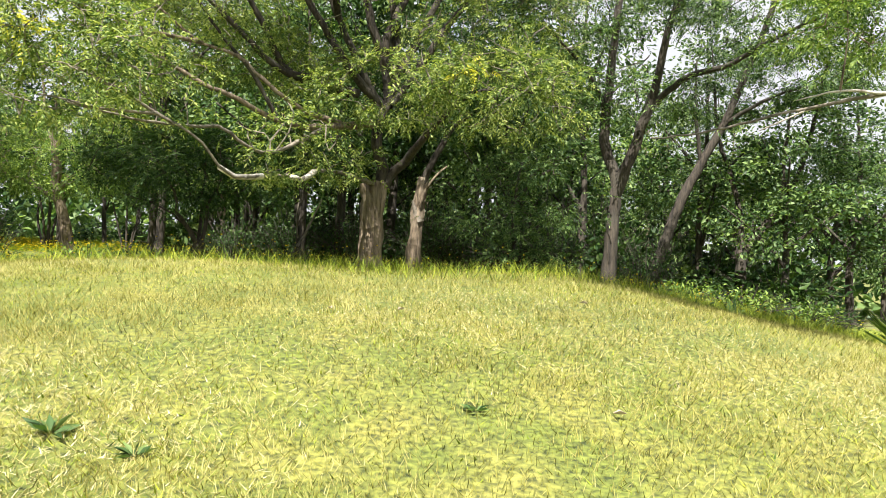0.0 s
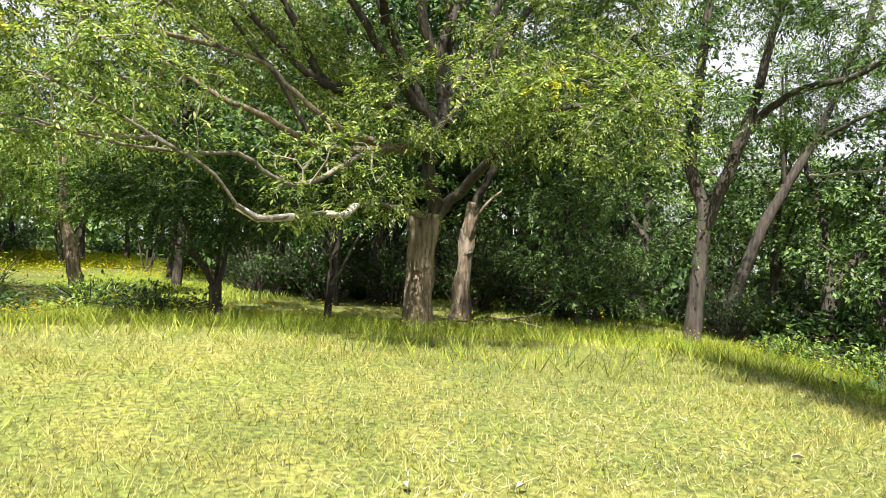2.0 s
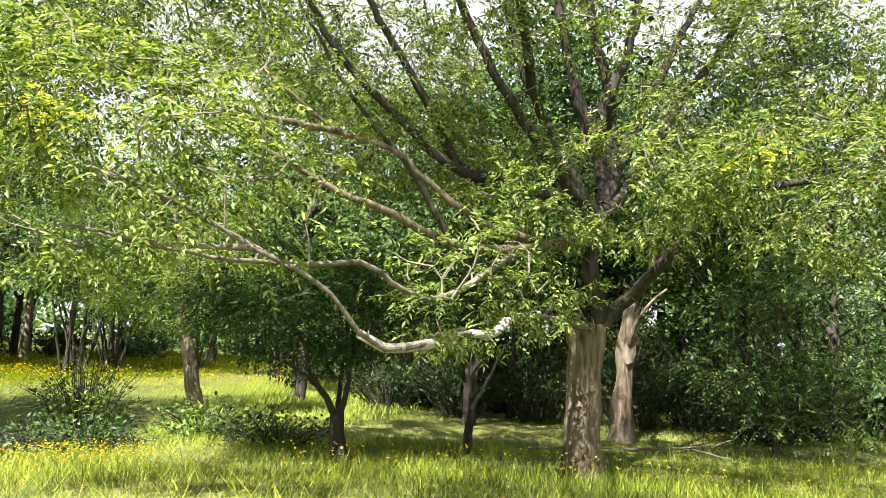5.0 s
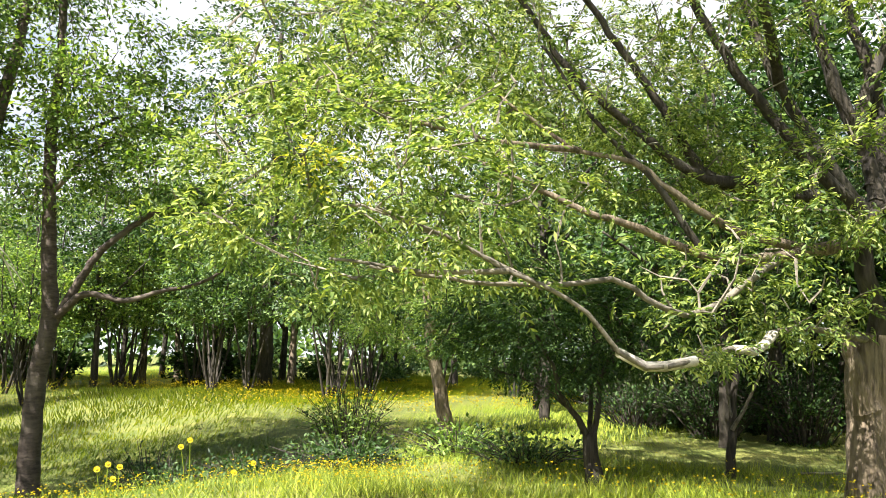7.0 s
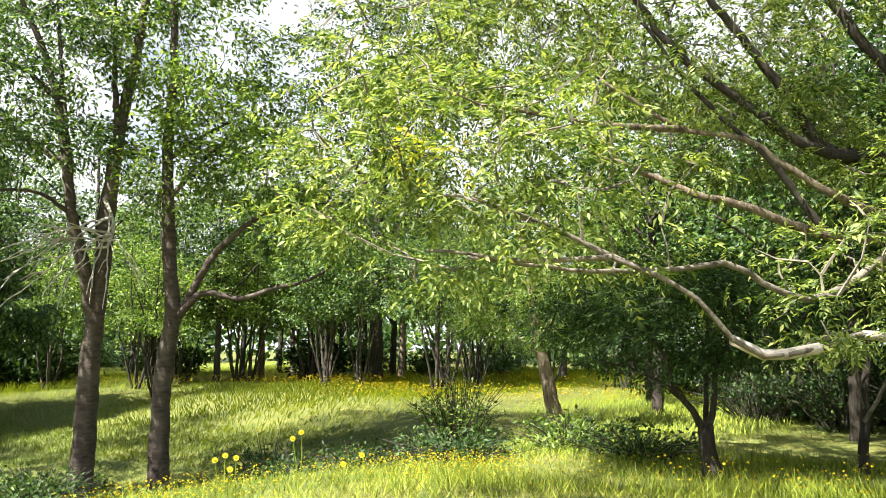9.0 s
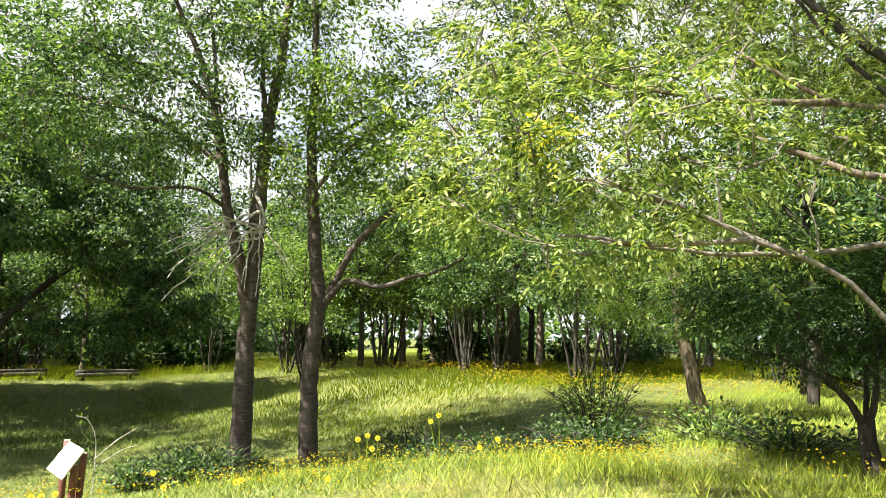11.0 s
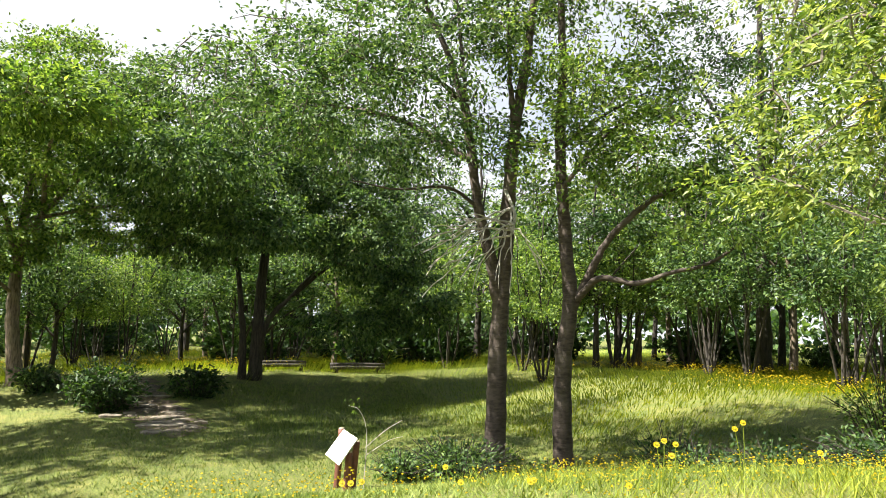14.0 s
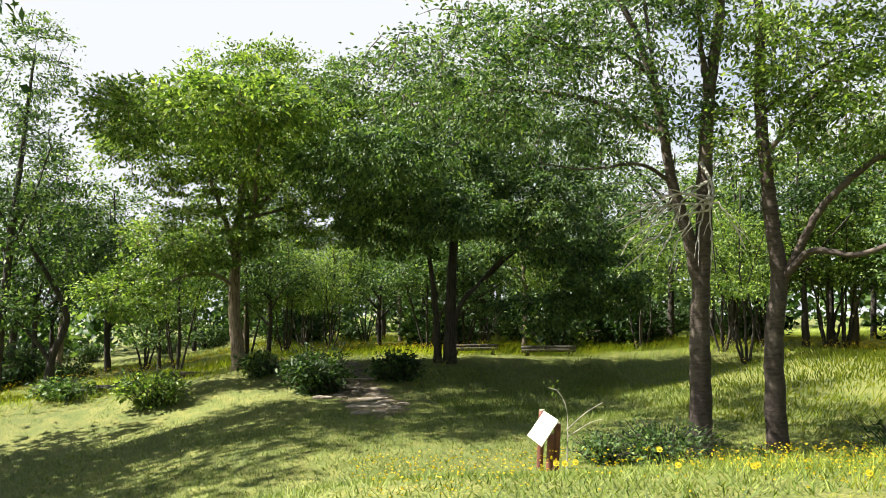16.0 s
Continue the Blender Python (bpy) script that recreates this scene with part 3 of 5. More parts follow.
tree("forked_tree", on(-4.1, 12.2, -0.05), "small dark tree that forks low into a wide vase",
     [(-4.08, 12.2, 1.0), (-4.12, 12.18, 1.4), (-4.14, 12.18, 1.63)],
     [([(-4.14, 12.18, 1.55), (-4.22, 12.04, 1.78), (-4.33, 11.79, 2.04), (-4.32, 11.58, 2.33), (-4.5, 11.3, 2.8)], 0.045, 0.012),
      ([(-4.13, 12.18, 1.55), (-4.05, 12.21, 1.89), (-4.03, 12.21, 2.16), (-3.88, 12.16, 2.46), (-3.7, 12.1, 2.9)], 0.04, 0.012),
      ([(-4.13, 12.2, 1.6), (-4.2, 12.4, 2.1), (-4.2, 12.6, 2.9)], 0.035, 0.01), ([(-4.25, 12.0, 1.85), (-4.7, 11.9, 2.15), (-5.2, 11.8, 2.3)], 0.025, 0.008)],
     [((-4.3, 12.1, 2.75), (1.5, 1.1, 0.55), 130), ((-5.0, 12.6, 3.1), (1.2, 1.0, 0.5), 70)], BARK_DARK_SHADED, LEAF_DEEP_SHADED, 13, trunk_r=(0.085, 0.07), per=16, leaf_size=0.055, lump=0.15)
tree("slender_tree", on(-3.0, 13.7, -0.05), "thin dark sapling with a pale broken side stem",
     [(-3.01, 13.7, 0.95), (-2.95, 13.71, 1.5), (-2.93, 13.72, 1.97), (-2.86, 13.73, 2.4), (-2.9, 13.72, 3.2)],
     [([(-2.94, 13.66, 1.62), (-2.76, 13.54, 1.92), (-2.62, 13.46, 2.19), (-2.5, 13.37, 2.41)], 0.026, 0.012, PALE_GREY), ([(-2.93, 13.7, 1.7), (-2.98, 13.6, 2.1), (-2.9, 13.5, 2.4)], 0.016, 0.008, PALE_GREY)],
     [((-2.8, 13.9, 3.4), (0.9, 0.9, 0.5), 50)], BARK_DARK_SHADED, LEAF_DEEP_SHADED, 14, trunk_r=(0.05, 0.03), per=9, leaf_size=0.06)
tree("meadow_tree", on(-8.15, 16.5, -0.05), "low-crowned tree with a bare pale brown trunk at the meadow edge",
     [(-8.15, 16.5, 0.95), (-8.25, 16.44, 1.5), (-8.34, 16.39, 2.03), (-8.46, 16.32, 2.61), (-8.5, 16.29, 3.6)],
     [([(-8.4, 16.35, 2.3), (-8.9, 16.0, 2.7), (-9.5, 15.6, 2.9)], 0.05, 0.015), ([(-8.45, 16.3, 2.5), (-7.9, 15.9, 2.9), (-7.2, 15.5, 3.0)], 0.05, 0.015), ([(-8.5, 16.3, 3.3), (-8.8, 16.4, 4.2), (-8.9, 16.4, 5.2)], 0.05, 0.015)],
     [((-8.5, 16.0, 3.0), (1.7, 1.4, 0.65), 120), ((-8.7, 16.3, 4.5), (1.8, 1.6, 1.1), 130), ((-6.4, 16.5, 3.3), (1.5, 1.2, 0.8), 80)], BARK, LEAF_FRESH, 15, trunk_r=(0.135, 0.09), per=14, leaf_size=0.055)
tree("edge_tree", on(2.49, 14.38, -0.08), "tall tree with straight grey trunk at the wood edge",
     [(2.46, 14.39, 1.00), (2.52, 14.38, 2.23), (2.55, 14.37, 2.98), (2.33, 14.43, 3.72), (2.38, 14.42, 4.72), (2.48, 14.38, 6.21), (2.52, 14.38, 7.84)],
     [([(2.54, 14.37, 2.73), (2.81, 14.13, 3.60), (3.07, 13.88, 4.63), (3.18, 13.66, 5.53), (3.44, 13.39, 6.49), (3.68, 13.15, 7.48)], 0.12, 0.03),
      ([(2.96, 14.10, 4.18), (3.45, 13.49, 4.66), (3.94, 12.84, 4.75), (4.50, 12.13, 5.06), (5.23, 11.69, 5.38)], 0.07, 0.02),
      ([(2.36, 14.43, 4.28), (1.77, 14.06, 5.01), (1.04, 13.70, 5.56)], 0.06, 0.02)],
     [((2.40, 14.06, 6.93), (2.38, 1.83, 1.55), 150), ((4.42, 12.60, 5.93), (1.74, 1.46, 1.10), 110), ((1.04, 13.79, 5.29), (1.36, 1.19, 0.91), 80), ((2.87, 13.89, 4.38), (1.28, 0.91, 0.55), 50)],
     BARK_DARK_SHADED, LEAF_WOOD, 16, trunk_r=(0.13, 0.045), per=12, leaf_size=0.065, lump=0.18)
tree("leafy_sapling", on(0.75, 14.9, -0.05), "young tree with fresh light green sprays in the shade",
     [(0.75, 14.9, 0.9), (0.8, 14.88, 1.6), (0.78, 14.85, 2.4), (0.9, 14.8, 3.3)],
     [([(0.79, 14.88, 1.5), (0.4, 14.5, 1.9), (0.1, 14.1, 2.1)], 0.018, 0.006), ([(0.79, 14.86, 1.8), (1.3, 14.4, 2.2), (1.8, 14.0, 2.3)], 0.018, 0.006), ([(0.8, 14.85, 2.3), (0.5, 14.3, 2.8), (0.3, 13.9, 3.0)], 0.015, 0.006)],
     [((0.5, 14.3, 2.2), (1.1, 0.7, 0.3), 34), ((1.6, 14.2, 2.5), (0.9, 0.6, 0.3), 30), ((0.8, 14.4, 3.2), (1.2, 0.8, 0.3), 34), ((1.0, 14.4, 1.6), (0.9, 0.6, 0.2), 20)], BARK_DARK_SHADED, LEAF_WOOD, 28, trunk_r=(0.04, 0.018), per=9, leaf_size=0.06)
tree("leaning_tree", on(4.4, 19.1, -0.08), "slim tree that leans away over the slope",
     [(4.3, 19.1, 0.6), (4.94, 18.93, 2.71), (5.45, 18.78, 3.92), (5.91, 18.62, 4.86), (6.41, 18.44, 6.26), (6.77, 18.30, 7.41), (7.01, 18.20, 8.8)],
     [([(5.45, 18.78, 3.92), (5.2, 18.5, 5.0), (5.1, 18.3, 6.2)], 0.06, 0.02), ([(5.91, 18.62, 4.86), (6.8, 18.0, 5.4), (7.6, 17.6, 5.6)], 0.06, 0.02)],
     [((6.6, 18.2, 7.6), (2.3, 1.8, 1.3), 130), ((7.6, 17.4, 5.9), (1.2, 1.1, 0.7), 50)], BARK_DARK_SHADED, LEAF_WOOD, 17, trunk_r=(0.15, 0.05), per=11, leaf_size=0.075)
tree("twisted_tree", on(6.7, 19.4, -0.08), "dark crooked tree that divides near the ground on the slope",
     [(6.69, 19.41, 0.2), (6.7, 19.4, 1.0), (6.73, 19.39, 1.95)],
     [([(6.73, 19.39, 1.85), (7.08, 19.25, 2.40), (7.38, 19.13, 2.84), (7.73, 18.98, 3.49), (7.93, 18.89, 4.29), (8.12, 18.81, 5.22), (8.3, 18.7, 6.4)], 0.11, 0.03),
      ([(6.73, 19.39, 1.85), (6.63, 19.43, 2.93), (6.37, 19.52, 3.90), (6.10, 19.62, 4.73), (6.0, 19.7, 6.0)], 0.1, 0.03), ([(7.2, 19.2, 2.5), (8.0, 19.0, 2.9), (8.8, 18.8, 3.6)], 0.05, 0.02)],
     [((7.6, 18.8, 6.2), (2.0, 1.6, 1.2), 90), ((6.2, 19.6, 5.8), (1.3, 1.2, 1.0), 50), ((9.0, 18.8, 4.2), (1.0, 1.0, 0.7), 35)], BARK_DARK_SHADED, LEAF_WOOD, 18, trunk_r=(0.17, 0.13), per=11, leaf_size=0.075)
tree("overhanging_tree", on(8.2, 8.4, -0.08), "tree with long pale boughs that reach over the slope",
     [(8.2, 8.4, -0.2), (8.1, 8.3, 1.5), (8.0, 8.3, 3.0), (7.9, 8.3, 4.6), (7.8, 8.4, 6.5)],
     [([(8.0, 8.3, 3.6), (7.0, 8.0, 4.1), (5.95, 7.94, 3.92), (4.76, 8.10, 3.54), (3.84, 8.20, 3.34), (3.20, 8.30, 3.20), (2.64, 8.43, 3.06), (2.08, 8.62, 2.93), (1.68, 8.63, 2.88)], 0.06, 0.008, PALE_GREY),
      ([(4.76, 8.10, 3.54), (4.1, 8.3, 3.4), (3.4, 8.6, 3.27), (2.9, 8.9, 3.05)], 0.03, 0.006, PALE), ([(3.84, 8.2, 3.34), (3.3, 8.0, 3.3), (2.8, 7.8, 3.15)], 0.02, 0.005, PALE),
      # Unseen bough added to carry a cluster that shades the right of the slope.
      ([(7.9, 8.3, 4.8), (6.4, 7.4, 5.9), (4.6, 6.5, 6.4), (2.6, 5.6, 6.5), (1.4, 5.1, 6.4)], 0.08, 0.02),
      ([(7.9, 8.3, 4.6), (6.8, 8.6, 5.2), (5.6, 8.9, 5.3), (4.6, 9.3, 5.0)], 0.08, 0.02)],
     # First cluster is out of view and packed dense to cast that shade.
     [((1.5, 5.0, 6.3), (1.5, 1.9, 0.6), 420), ((4.6, 8.7, 4.4), (1.8, 1.4, 0.6), 200), ((6.8, 8.6, 5.6), (2.2, 2.2, 1.6), 260), ((8.0, 9.0, 7.0), (2.4, 2.4, 1.4), 160)], BARK, LEAF_FRESH, 19, trunk_r=(0.2, 0.09), per=10, leaf_size=0.06)

# ---- the pair of trees by the sign ----
TREE_A = on(-13.67, 10.85, -0.08)
tree_a = tree("banded_tree", TREE_A, "tall slim tree with banded bark and a hanging dead bough",
     [(-13.67, 10.85, -0.05), (-13.66, 10.87, 0.98), (-13.66, 10.87, 1.91), (-13.63, 10.91, 2.86), (-13.59, 10.97, 3.81), (-13.56, 11.03, 5.26), (-13.52, 11.10, 6.13), (-13.43, 11.23, 7.21), (-13.3, 11.4, 9.2)],
     [([(-13.65, 10.88, 2.95), (-13.64, 10.70, 3.62), (-13.65, 10.48, 4.38), (-13.73, 10.34, 5.36), (-13.75, 10.11, 6.43), (-13.78, 9.83, 7.21), (-13.85, 9.45, 8.01), (-13.9, 9.1, 8.8)], 0.13, 0.03),
      ([(-13.71, 10.38, 5.21), (-13.97, 10.32, 6.52), (-14.20, 10.32, 7.52), (-14.44, 10.29, 8.8)], 0.07, 0.02),
      ([(-13.53, 11.08, 5.99), (-13.41, 10.89, 6.97), (-13.27, 10.74, 8.4)], 0.07, 0.02),
      ([(-13.70, 10.36, 4.6), (-13.40, 9.69, 4.77), (-13.20, 8.71, 4.60), (-13.09, 7.91, 4.63)], 0.04, 0.01),
      ([(-13.75, 10.11, 6.43), (-13.5, 9.3, 6.7), (-13.3, 8.4, 6.6), (-13.1, 7.6, 6.7)], 0.05, 0.012),
      # Long side limb, stretched further out to carry clusters that shade the lawn.
      ([(-13.73, 10.34, 5.36), (-15.0, 9.4, 6.3), (-16.6, 8.2, 6.8), (-18.2, 7.6, 6.9), (-19.8, 8.4, 7.1)], 0.06, 0.015)],
     # Clusters beyond x = -16 are added to cast shade on the lawn.
     [((-13.6, 8.4, 5.9), (1.9, 1.9, 1.1), 250), ((-13.6, 9.0, 7.3), (2.0, 2.2, 1.2), 230), ((-13.4, 11.1, 9.0), (2.4, 2.4, 1.3), 160), ((-13.7, 10.5, 5.8), (1.0, 1.1, 0.7), 60), ((-14.2, 6.6, 6.2), (1.6, 1.5, 1.1), 130), ((-14.6, 10.4, 8.6), (2.2, 2.0, 0.9), 220), ((-16.4, 8.6, 7.6), (2.0, 2.0, 0.9), 220), ((-17.2, 6.0, 6.9), (1.7, 1.7, 0.6), 190), ((-18.8, 8.2, 7.0), (1.9, 2.0, 0.7), 230), ((-19.6, 10.4, 7.2), (1.7, 1.8, 0.7), 190)],
     BARK_RING, LEAF_WOOD, 21, trunk_r=(0.2, 0.06), per=22, spread=0.34, kind="simple", leaf_size=0.095, lump=0.1, flare=0.12)
rng = random.Random(5)
V, F = [], []
hang = flow([(-13.52, 10.90, 4.86), (-13.2, 10.82, 4.6), (-13.0, 10.79, 4.31), (-12.87, 10.63, 3.97)], 0.1)
tube(V, F, hang, 0.04, 0.022, 6)
for tip in [(-13.12, 9.14, 3.61), (-13.04, 9.30, 3.88), (-12.99, 9.17, 3.34), (-12.88, 9.60, 4.05), (-12.73, 9.89, 3.33), (-12.69, 10.54, 3.34), (-12.67, 10.93, 3.71), (-12.76, 9.62, 3.15), (-12.9, 9.4, 3.2), (-12.75, 10.25, 3.2)]:
    a, b = hang[rng.randrange(len(hang) // 2, len(hang))], Vector(tip)
    run = flow([a, a.lerp(b, 0.4) + Vector((rng.uniform(-.1, .1), rng.uniform(-.1, .1), 0.16)), a.lerp(b, 0.75) + Vector((0, 0, rng.uniform(-0.02, 0.12))), b], 0.09, 0.012, rng)
    tube(V, F, run, 0.021, 0.008, 5, cap=False)
    for k in range(4):
        q = run[rng.randrange(len(run) // 3, len(run))]
        e = q + (b - a).normalized() * rng.uniform(0.2, 0.5) + Vector((rng.gauss(0, .1), rng.gauss(0, .1), rng.gauss(-0.05, .12)))
        tube(V, F, flow([q, q.lerp(e, 0.5) + Vector((0, 0, 0.04)), e], 0.1), 0.012, 0.006, 4, cap=False)
child("dead_bough", mesh_of("dead_bough", V, F, PALE, True), tree_a, "bare bleached dead bough with many curled twigs")

tree("crooked_tree", on(-12.84, 11.73, -0.08), "slim dark tree with a bent trunk and two long side limbs",
     [(-12.84, 11.73, -0.05), (-12.87, 11.70, 1.05), (-12.87, 11.70, 1.94), (-12.80, 11.79, 2.84), (-12.84, 11.74, 3.75), (-12.88, 11.68, 4.77), (-12.92, 11.63, 5.81), (-12.89, 11.66, 7.14), (-12.9, 11.6, 8.6)],
     [([(-12.81, 11.83, 2.75), (-12.33, 12.18, 3.90), (-11.83, 12.64, 4.57), (-11.37, 13.00, 4.84), (-10.77, 13.47, 4.85), (-10.17, 13.88, 4.90)], 0.085, 0.02),
      ([(-12.79, 11.85, 2.9), (-12.23, 11.98, 3.30), (-11.72, 12.30, 3.21), (-11.21, 12.59, 3.37), (-10.76, 12.92, 3.50), (-10.31, 13.22, 3.84)], 0.07, 0.02),
      ([(-12.90, 11.66, 4.86), (-12.38, 11.69, 5.21), (-11.81, 11.76, 5.60), (-11.21, 11.85, 5.77)], 0.05, 0.015),
      ([(-12.9, 11.65, 5.6), (-12.6, 12.3, 6.2), (-12.1, 12.9, 6.6)], 0.05, 0.015)],
     # The cluster at 8.8 m is out of view, added to shade the meadow.
     [((-11.9, 12.0, 6.2), (1.4, 1.3, 0.9), 170), ((-11.2, 12.5, 5.3), (1.4, 1.3, 0.7), 140), ((-12.4, 11.7, 7.6), (1.9, 1.9, 1.3), 230), ((-11.0, 11.2, 8.8), (2.0, 1.8, 0.8), 220), ((-12.6, 11.5, 5.3), (1.1, 1.0, 0.8), 80), ((-10.5, 13.1, 4.2), (1.2, 0.9, 0.6), 60)],
     BARK_RING, LEAF_FRESH, 22, trunk_r=(0.18, 0.055), per=21, spread=0.34, kind="simple", leaf_size=0.095, lump=0.1, flare=0.12)

# ---- trees round the lower lawn ----
tree("drooping_tree", on(-27.8, 9.8, -0.08), "broad dark tree with drooping boughs over the shaded lawn",
     [(-27.81, 9.91, 0.4), (-27.8, 9.94, 1.66), (-27.79, 9.99, 3.8), (-27.75, 10.18, 6.76), (-27.75, 10.17, 9.2)],
     [([(-27.80, 9.94, 1.4), (-27.53, 10.23, 2.63), (-27.07, 10.80, 3.39), (-26.37, 11.39, 4.22)], 0.14, 0.04), ([(-27.9, 9.53, 0.5), (-27.91, 9.47, 2.24), (-27.77, 9.19, 4.17), (-27.55, 8.74, 5.70)], 0.16, 0.05),
      ([(-27.0, 10.9, 3.5), (-26.3, 12.2, 4.6), (-25.6, 13.6, 4.3), (-25.2, 14.8, 3.2)], 0.08, 0.02), ([(-27.8, 9.9, 5.0), (-26.6, 8.6, 5.8), (-25.6, 7.6, 5.4)], 0.08, 0.02), ([(-27.75, 10.1, 6.5), (-26.4, 11.6, 7.4), (-25.6, 13.0, 7.0)], 0.08, 0.02)],
     # Last three clusters are added in front of the crown to shade the lawn.
     [((-27.2, 9.5, 8.6), (2.6, 3.2, 1.9), 330), ((-26.6, 7.9, 5.4), (2.0, 2.0, 1.6), 240), ((-26.2, 10.3, 6.4), (1.8, 2.2, 1.6), 200), ((-25.6, 12.9, 5.6), (2.0, 2.4, 2.0), 300), ((-25.2, 14.5, 3.4), (1.3, 1.6, 1.4), 140), ((-26.0, 12.6, 2.5), (1.4, 2.2, 0.6), 90), ((-26.6, 12.6, 8.0), (2.2, 2.4, 1.4), 180), ((-24.6, 6.4, 6.6), (1.8, 2.2, 1.3), 220), ((-24.2, 9.0, 5.4), (1.4, 2.0, 1.0), 150), ((-21.8, 6.6, 6.4), (1.7, 2.4, 0.8), 200)],
     BARK_DARK_SHADED, LEAF_WOOD, 23, trunk_r=(0.26, 0.06), per=36, spread=0.42, kind="simple", leaf_size=0.14, lump=0.15, droop=-0.5, twig_r=0.02)
tree("round_tree", on(-29.0, 2.9, -0.08), "round-topped tree with yellow-green young leaves",
     [(-29.0, 2.95, 0.3), (-28.99, 2.71, 2.6), (-28.99, 2.75, 4.71), (-29.0, 2.88, 6.67), (-29.01, 3.21, 8.87), (-29.01, 3.37, 10.0)],
     [([(-28.99, 2.68, 4.2), (-28.57, 2.28, 5.62), (-28.12, 1.63, 7.23), (-27.87, 1.09, 8.46)], 0.11, 0.03), ([(-29.0, 2.75, 4.4), (-28.61, 3.29, 5.65), (-28.31, 4.20, 6.80), (-27.99, 4.91, 8.52)], 0.11, 0.03),
      ([(-28.99, 2.7, 3.2), (-28.3, 2.0, 3.6), (-27.6, 1.0, 3.4), (-27.0, 0.0, 2.6)], 0.07, 0.02), ([(-29, 2.8, 5.5), (-28.0, 5.0, 6.0), (-27.5, 6.4, 6.2)], 0.08, 0.02),
      # Overlong limb added only to hold clusters that shade the lawn.
      ([(-28.61, 3.29, 5.65), (-24.5, 3.4, 6.6), (-20.6, 3.6, 6.9), (-18.2, 3.2, 6.6)], 0.08, 0.02)],
     # Last four clusters are added along that limb to cast the shade.
     [((-28.5, 3.7, 10.0), (2.6, 3.2, 1.5), 330), ((-27.9, 0.6, 7.8), (2.0, 2.4, 1.8), 280), ((-27.9, 5.8, 8.4), (2.0, 2.4, 1.6), 260), ((-28.2, 2.9, 7.6), (2.2, 2.6, 1.8), 220), ((-27.6, 1.6, 4.8), (1.8, 2.6, 1.1), 200), ((-27.0, -0.4, 2.9), (1.0, 1.5, 0.9), 90), ((-27.8, 5.6, 5.4), (1.6, 1.8, 1.0), 120), ((-24.8, 3.2, 7.4), (1.9, 2.3, 1.2), 210), ((-21.8, 1.4, 7.2), (1.7, 2.6, 0.8), 200), ((-20.4, 3.8, 7.0), (1.8, 1.8, 0.7), 190), ((-18.2, 3.0, 6.6), (1.5, 1.5, 0.6), 140)],
     BARK, LEAF_FRESH, 24, trunk_r=(0.25, 0.07), per=36, spread=0.42, kind="simple", leaf_size=0.135, lump=0.15, twig_r=0.02)
tree("tall_tree", on(-31.0, -5.2, -0.08), "tall slim tree with airy foliage above its neighbours",
     [(-31.0, -5.2, -1.2), (-31.0, -5.0, 3.0), (-30.9, -4.7, 7.0), (-30.9, -4.4, 11.5)],
     [([(-31.0, -5.0, 4.0), (-30.6, -4.2, 6.0), (-30.4, -3.6, 8.0)], 0.07, 0.02), ([(-31.0, -4.9, 5.0), (-30.6, -5.8, 7.0), (-30.4, -6.4, 9.0)], 0.07, 0.02)],
     [((-30.9, -4.4, 11.0), (1.5, 1.4, 2.2), 150), ((-30.8, -4.8, 7.6), (1.8, 1.9, 2.0), 150)], BARK_DARK_SHADED, LEAF_WOOD, 26, trunk_r=(0.2, 0.04), per=18, spread=0.5, kind="simple", leaf_size=0.14, twig_r=0.018)
far_tree = tree("clearing_tree", on(-17.2, 21.4, -0.08), "tall dark-leaved tree behind the clearing",
     [(-17.2, 21.4, 0.6), (-17.1, 21.3, 4.0), (-16.8, 21.0, 8.0), (-16.6, 20.8, 12.0)],
     [([(-17.0, 21.2, 5.0), (-15.8, 20.2, 7.0), (-14.6, 19.6, 8.6)], 0.1, 0.03), ([(-16.9, 21.1, 6.5), (-17.9, 20.6, 8.6), (-18.8, 20.4, 10.2)], 0.1, 0.03), ([(-16.8, 21, 8), (-15.6, 20.6, 9.6), (-14.2, 20.4, 10.6)], 0.08, 0.03)],
     [((-16.4, 20.6, 11.3), (3.2, 2.8, 1.7), 260), ((-14.6, 19.6, 8.4), (2.0, 1.8, 1.2), 130), ((-18.4, 20.6, 9.6), (1.8, 1.8, 1.3), 110), ((-16.6, 20.4, 5.6), (2.2, 1.8, 1.2), 120)], BARK_DARK_SHADED, LEAF_DEEP_SHADED, 27, trunk_r=(0.24, 0.06), per=16, spread=0.5, kind="simple", leaf_size=0.13, twig_r=0.018)
far_tree.location, far_tree.scale = on(-22.5, 27.6, -0.08), (1.35, 1.35, 1.3)
tree("bent_tree", on(-31.1, -3.4, -0.08), "small dark tree with a kinked leaning stem",
     [(-31.13, -3.39, -0.9), (-31.11, -3.46, 0.63), (-31.22, -3.05, 2.19), (-31.04, -3.76, 3.75), (-30.84, -4.48, 5.0)],
     [([(-31.11, -3.46, 0.6), (-30.98, -4.00, 1.42), (-30.78, -4.68, 2.19)], 0.1, 0.03)],
     [((-31.0, -4.0, 5.0), (1.8, 2.0, 1.6), 110), ((-30.8, -4.9, 2.4), (1.0, 1.2, 0.7), 40)], BARK_DARK_SHADED, LEAF_WOOD, 25, trunk_r=(0.18, 0.06), per=18, spread=0.55, kind="simple", leaf_size=0.18, twig_r=0.02)

